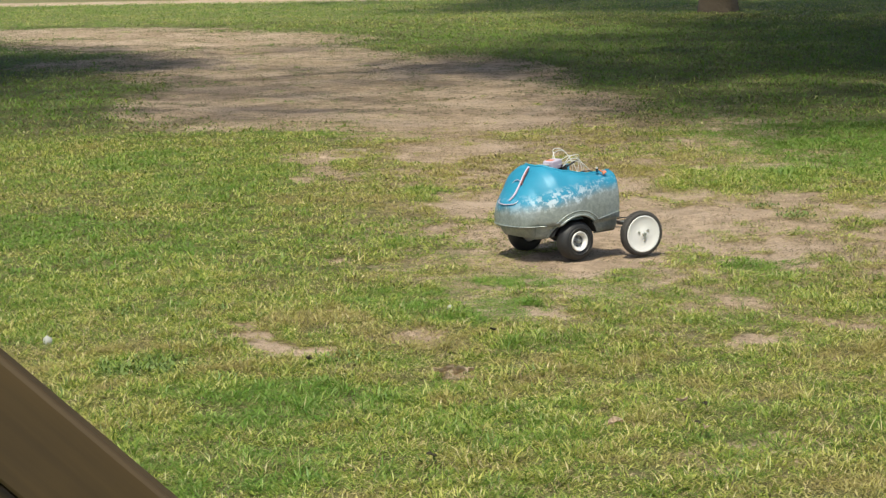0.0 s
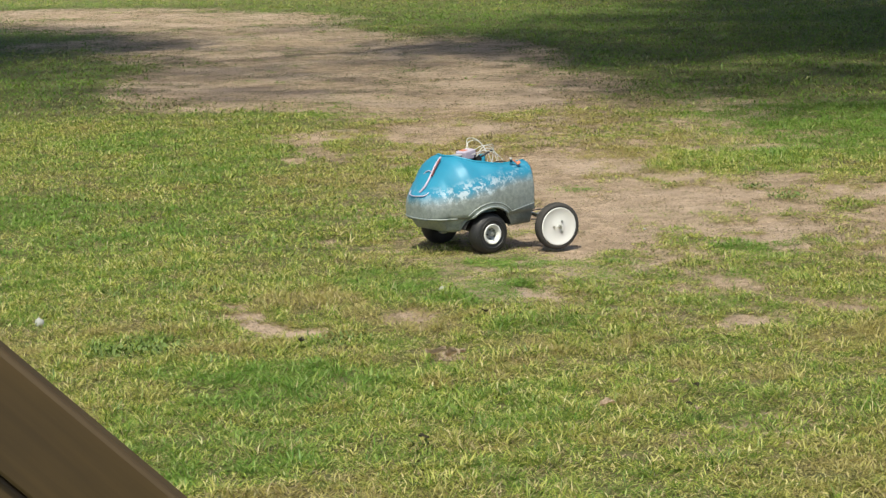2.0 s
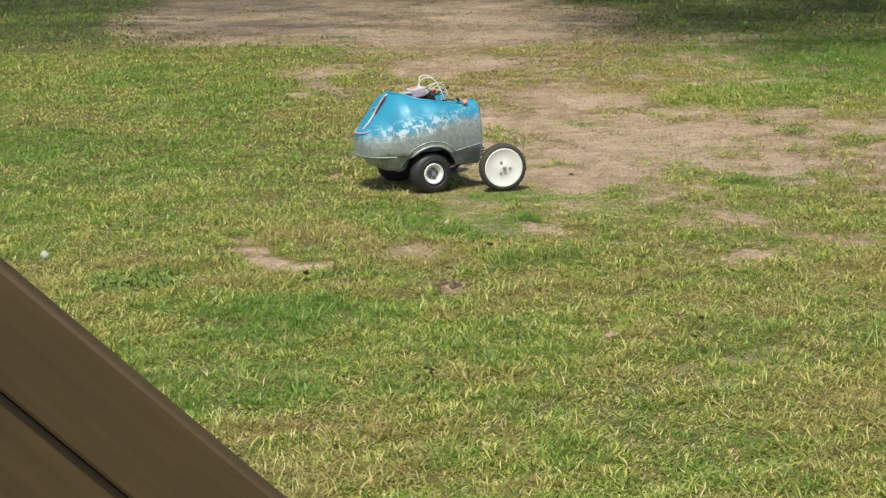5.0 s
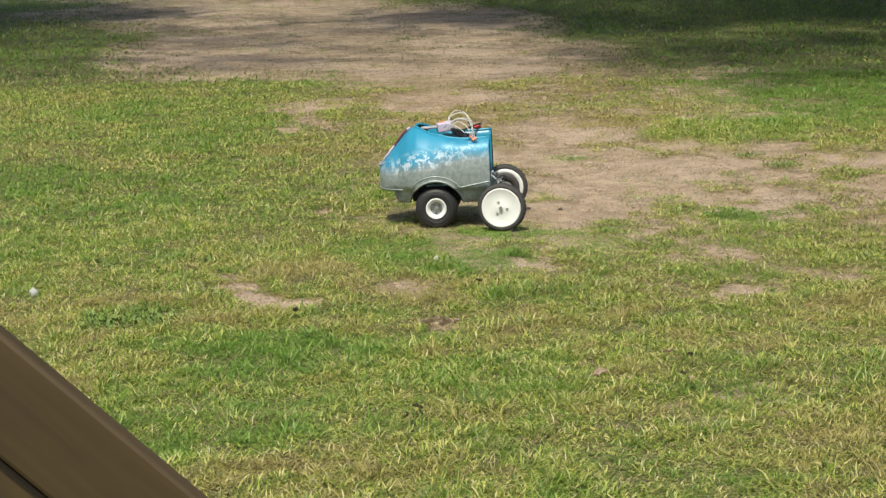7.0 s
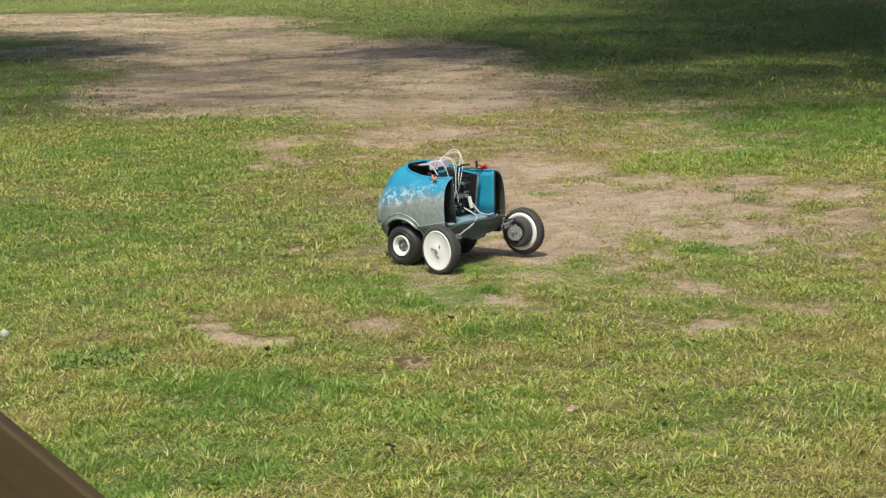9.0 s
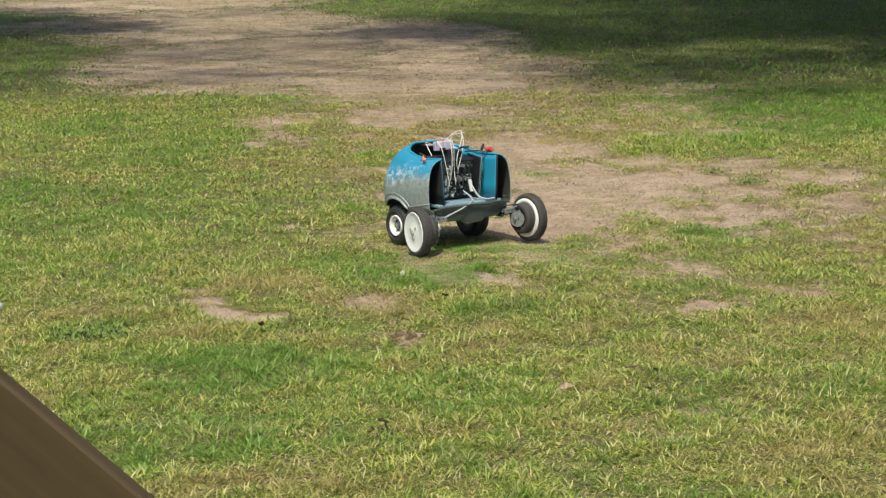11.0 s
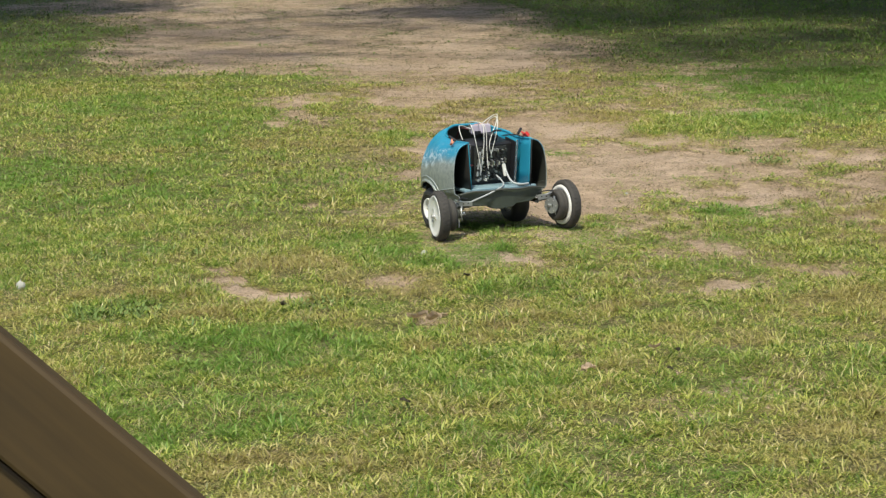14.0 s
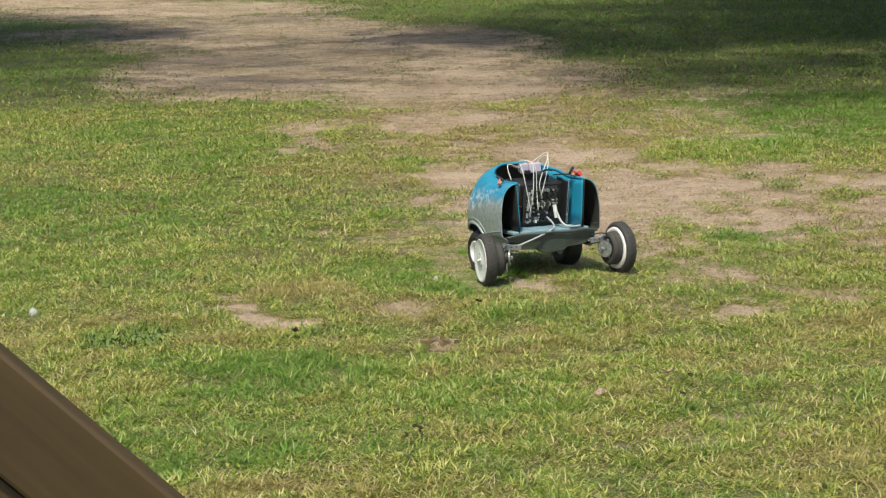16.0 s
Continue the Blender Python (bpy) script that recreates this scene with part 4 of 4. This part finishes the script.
def electronics(car):
    """The open control gear in the cockpit."""
    case = part("control_box", block(bmesh.new(), (0.12, 0.225, 0.195), pose(0.235, -0.005, 0.304, 0, -9, 0), 0.006), BLACK, car, "black open control box")
    m = pose(0.165, -0.005, 0.302, 0, -9, 0)
    part("circuit_board", block(bmesh.new(), (0.004, 0.16, 0.155), m, 0.001), BOARD, case, "dark circuit board full of parts")
    rng = random.Random(12)
    for i in range(11):
        for k in range(10):
            if rng.random() < 0.22:
                continue
            w, h, d = rng.uniform(0.005, 0.013), rng.uniform(0.005, 0.013), rng.uniform(0.004, 0.024)
            y, z = -0.072 + 0.0135 * i + rng.uniform(-0.003, 0.003), -0.068 + 0.0145 * k + rng.uniform(-0.003, 0.003)
            mat = rng.choice((CHROME, BLACK, STEEL, WIRE, BLACK, BOARD, BLACK, CHROME) if k < 8 else (BLACK, BOARD, STEEL))
            part("component", block(bmesh.new(), (d, w, h), m @ pose(-d / 2 - 0.002, y, z, rng.uniform(-8, 8), 0, 0), 0.001), mat, case)
    for k in range(6):
        part("terminal", block(bmesh.new(), (0.03, 0.008, 0.018), m @ pose(-0.02, -0.045 + 0.013 * k, -0.012 + 0.02 * (k % 2)), 0.002), CHROME if k % 2 else BLACK, case)
    for y, z in ((0.062, 0.0), (0.048, 0.01)):
        part("cable_strip", block(bmesh.new(), (0.012, 0.007, 0.12), m @ pose(-0.012, y, z, 4, 0, 0), 0.002), TUBE, case, "pale ribbed cable strip")
    for y in (0.113, -0.118):
        part("side_panel", block(bmesh.new(), (0.10, 0.005, 0.20), pose(0.185, y, 0.305, 0, -9, 0), 0.001), BLACK, case)
    for y in (0.116, -0.122):
        part("edge_strip", block(bmesh.new(), (0.012, 0.004, 0.20), pose(0.130, y, 0.305, 0, -9, 0), 0.001), CLEAR, case)
    part("battery", block(bmesh.new(), (0.075, 0.065, 0.044), pose(0.262, -0.012, 0.450, 0, 6, 12), 0.006), PINK, car, "pale pink and white battery pack")
    part("battery_label", block(bmesh.new(), (0.026, 0.034, 0.004), pose(0.278, -0.012, 0.4712, 0, 6, 12), 0.001), ORANGE, car, "orange label")
    part("connector", block(bmesh.new(), (0.022, 0.02, 0.016), pose(0.222, 0.022, 0.438, 0, 0, 10), 0.002), BLACK, car)
    part("receiver", block(bmesh.new(), (0.05, 0.05, 0.03), pose(0.20, -0.03, 0.418, 0, -15, 20), 0.004), BLACK, car, "small black receiver")
    part("bonnet_pad", block(bmesh.new(), (0.08, 0.05, 0.010), pose(0.335, -0.02, 0.448, 0, 3, 0), 0.004), TUBE, car)
    loops = [
        [(0.25, 0.05, 0.44), (0.22, 0.065, 0.485), (0.17, 0.06, 0.495), (0.13, 0.03, 0.47), (0.14, 0.02, 0.36), (0.13, 0.02, 0.28)],
        [(0.25, -0.02, 0.44), (0.23, -0.045, 0.495), (0.17, -0.05, 0.505), (0.135, -0.03, 0.45), (0.14, 0.0, 0.34)],
        [(0.26, 0.03, 0.45), (0.24, 0.10, 0.475), (0.19, 0.13, 0.46), (0.15, 0.135, 0.42)],
        [(0.25, 0.0, 0.45), (0.20, 0.03, 0.488), (0.14, 0.035, 0.47), (0.12, 0.045, 0.38), (0.13, 0.05, 0.30)],
        [(0.26, 0.02, 0.45), (0.22, -0.06, 0.515), (0.16, -0.045, 0.50), (0.13, 0.01, 0.40), (0.15, -0.01, 0.33)],
        [(0.24, 0.04, 0.44), (0.20, 0.07, 0.48), (0.15, 0.08, 0.45), (0.13, 0.07, 0.36), (0.12, 0.06, 0.27)],
    ]
    for pts in loops:
        part("wire", cord(bmesh.new(), pts, 0.0019), WIRE, car, "loose white wire", True)
    dark = [[(0.33, 0.02, 0.445), (0.42, 0.012, 0.44), (0.50, 0.008, 0.365), (0.545, 0.005, 0.30)], [(0.2, 0.1, 0.41), (0.16, 0.14, 0.42), (0.12, 0.165, 0.40)],
            [(0.2, -0.09, 0.42), (0.14, -0.13, 0.425), (0.10, -0.165, 0.41)]]
    for pts, mat, thick in zip(dark, (MAROON, BLACK, BLACK), (0.0026, 0.0032, 0.0032)):
        part("cable", cord(bmesh.new(), pts, thick), mat, car, "dark cable", True)
    part("cable", cord(bmesh.new(), [(0.15, 0.09, 0.30), (0.11, 0.14, 0.315), (0.09, 0.15, 0.32)], 0.003), RED, car, "thin red cable", True)
    part("hose", cord(bmesh.new(), [(0.13, -0.02, 0.25), (0.06, -0.02, 0.215), (0.02, 0.06, 0.19), (0.015, 0.14, 0.165), (0.01, 0.18, 0.155)], 0.004), TUBE, car, "grey plastic hose", True)
    part("hose", cord(bmesh.new(), [(0.13, -0.06, 0.29), (0.08, -0.065, 0.23), (0.05, -0.09, 0.212), (0.05, -0.14, 0.212)], 0.005), TUBE, car, "grey plastic hose", True)
    part("tube_end", rod(bmesh.new(), (0.125, -0.055, 0.30), (0.115, -0.06, 0.245), 0.009), WIRE, car)
    for s, mat, lab, y, z, k in ((1, ORANGE, "orange clip on the cockpit edge", 0.206, 0.413, 1.0), (-1, RED, "red clip on the cockpit edge", 0.168, 0.424, 1.5)):
        bm = block(bmesh.new(), (0.022 * k, 0.011 * k, 0.016 * k), pose(0.115, s * y, z, 35 * s, 25, 0), 0.003)
        rod(bm, (0.12, s * y, z), (0.138, s * (y - 0.012), z + 0.014), 0.004, 8)
        part("clip", bm, mat, car, lab)
        part("switch_lever", rod(bmesh.new(), (0.135, s * (y - 0.03), z + 0.006), (0.155, s * (y - 0.005), z + 0.026), 0.0065, 8), BLACK, car)
    part("antenna", cord(bmesh.new(), [(0.17, -0.02, 0.43), (0.12, -0.01, 0.452), (0.09, -0.03, 0.455)], 0.005), BLACK, car, smooth=True)


car = robot()
TOE_LEFT, TOE_RIGHT = -9.0, 2.0
rear_left = wheel("rear_wheel", AXLE_R, 0.047, car, Matrix(), True)
rear_right = wheel("rear_wheel", AXLE_R, 0.047, car, Matrix(), True, 0.006)
front_left = wheel("front_wheel", TYRE_R, 0.086, car, Matrix(), False)
front_right = wheel("front_wheel", TYRE_R, 0.086, car, Matrix(), False)
for ob in (rear_left, rear_right):
    ob["label"] = "white plastic disc wheel with black rubber tyre"
for ob in (front_left, front_right):
    ob["label"] = "black balloon-tyred wheel with white rim"

# ---- grass, last of the large things ----
for name, label, y0, y1, per, length, width, droop, seed, mat in (
        ("grass", "short matted green lawn grass with fine bent blades", 4.6, 9.6, 36000, 0.040, 0.0047, 1.5, 41, GRASS),
        ("grass", "short green lawn grass thinning over bare sand", 9.6, 16.5, 14000, 0.042, 0.0068, 1.4, 42, GRASS),
        ("grass", "rougher shaded lawn grass beneath the trees", 16.5, 52.0, 1100, 0.060, 0.0130, 1.4, 43, GRASS),
        ("litter", "brown leaf litter and dead grass on bare sand", 8.5, 17.0, 6500, 0.034, 0.0056, 1.6, 46, LITTER),
        # far litter is sown extra thick, its brown standing in for soft tree shade
        ("litter", "brown leaf litter and dead grass on far sand, thickened to imitate shade", 17.0, 38.0, 3200, 0.045, 0.011, 1.6, 47, LITTER),
        ("litter", "dark thatch and litter low in the lawn", 4.6, 8.5, 6500, 0.040, 0.0036, 1.6, 48, LITTER),
        ("dry_grass", "dry straw blades and litter lying in the lawn", 4.6, 9.6, 11000, 0.045, 0.0026, 1.6, 44, STRAW),
        ("dry_grass", "dry straw blades and litter on thin turf", 9.6, 18.0, 4200, 0.042, 0.0036, 1.6, 45, STRAW)):
    gx, gy = sown(y0, y1, per, seed, mat is not GRASS)
    grass(name, label, gx, gy, length, width, droop, seed, mat)


def tufts(label, spots, length, width, seed):
    """Tussocks of longer blades, each a loose ring of them."""
    rng = np.random.default_rng(seed)
    xs, ys = [], []
    for cx, cy, r, n in spots:
        xs.append(rng.normal(cx, r * 0.6, n))
        ys.append(rng.normal(cy, r * 0.9, n))
    grass("grass_tufts", label, np.concatenate(xs), np.concatenate(ys), length, width, 1.5, seed, GRASS, 0.75)


rng = random.Random(91)
spots = []
while len(spots) < 150:
    x, y = rng.uniform(-0.6, 3.4), rng.uniform(9.4, 15.8)
    if value_noise(np.array([x]), np.array([y]), 1.1, 51)[0] > 0.42:
        r = rng.uniform(0.02, 0.10)
        spots.append((x, y, r, int(2600 * r * rng.uniform(0.25, 0.8))))
spots += [(rng.gauss(1.98, 0.42), rng.gauss(12.85, 0.35), rng.uniform(0.07, 0.15), 380) for k in range(52)]
spots += [(-0.13 + rng.gauss(0, 0.1), 12.45 + rng.gauss(0, 0.22), 0.09, 260) for k in range(7)]
spots += [(1.95, 11.2, 0.10, 320), (1.83, 11.65, 0.08, 260), (0.76, 11.73, 0.12, 260), (0.86, 11.7, 0.1, 160), (1.62, 11.0, 0.07, 160), (1.2, 10.2, 0.06, 120)]
spots += [(rng.gauss(0.30, 0.12), rng.gauss(9.20, 0.11), 0.05, 170) for k in range(16)]
tufts("green tufts of grass growing in bare sand", spots, 0.062, 0.0046, 61)
spots = []
while len(spots) < 170:
    x, y = rng.uniform(-2.2, 2.3), rng.uniform(5.2, 9.4)
    spots.append((x, y, rng.uniform(0.02, 0.07), rng.randint(30, 120)))
tufts("taller green tufts in the lawn", spots, 0.068, 0.0036, 62)
spots = []
while len(spots) < 160:
    x, y = rng.uniform(-6.5, 2.5), rng.uniform(16.0, 36.0)
    spots.append((x, y, rng.uniform(0.04, 0.16), rng.randint(14, 70)))
tufts("scattered weeds and tufts on far sand", spots, 0.08, 0.010, 63)

# ---- what moves ----
def motions():
    """Drives the vehicle and rolls each wheel by the ground that it covers."""
    times = [k / 10 for k in range(161)]
    path = [driven(t) for t in times]
    walk(car, [(t, pose(x, y, -0.003, 0, 1.5, hd)) for t, (x, y, hd) in zip(times, path)])
    for (lon, lat), ob, r, toe in zip(WHEELS, (rear_left, rear_right, front_left, front_right), (AXLE_R, AXLE_R, TYRE_R, TYRE_R), (TOE_LEFT, TOE_RIGHT, 0, 0)):
        rolled, rows, last = 0.0, [], None
        for t, (x, y, hd) in zip(times, path):
            c, s = math.cos(radians(hd)), math.sin(radians(hd))
            here = (x + c * lon - s * lat, y + s * lon + c * lat)
            if last:
                rolled += math.degrees(((here[0] - last[0]) * c + (here[1] - last[1]) * s) / r)
            last = here
            side = 1 if lat > 0 else -1
            face = pose(0, 0, 0, 0, 0, 0) if side > 0 else pose(0, 0, 0, 0, 0, 180)
            rows.append((t, pose(lon, lat, r, 0, 0, toe) @ face @ pose(0, 0, 0, 0, side * rolled, 0)))
        walk(ob, rows)


motions()
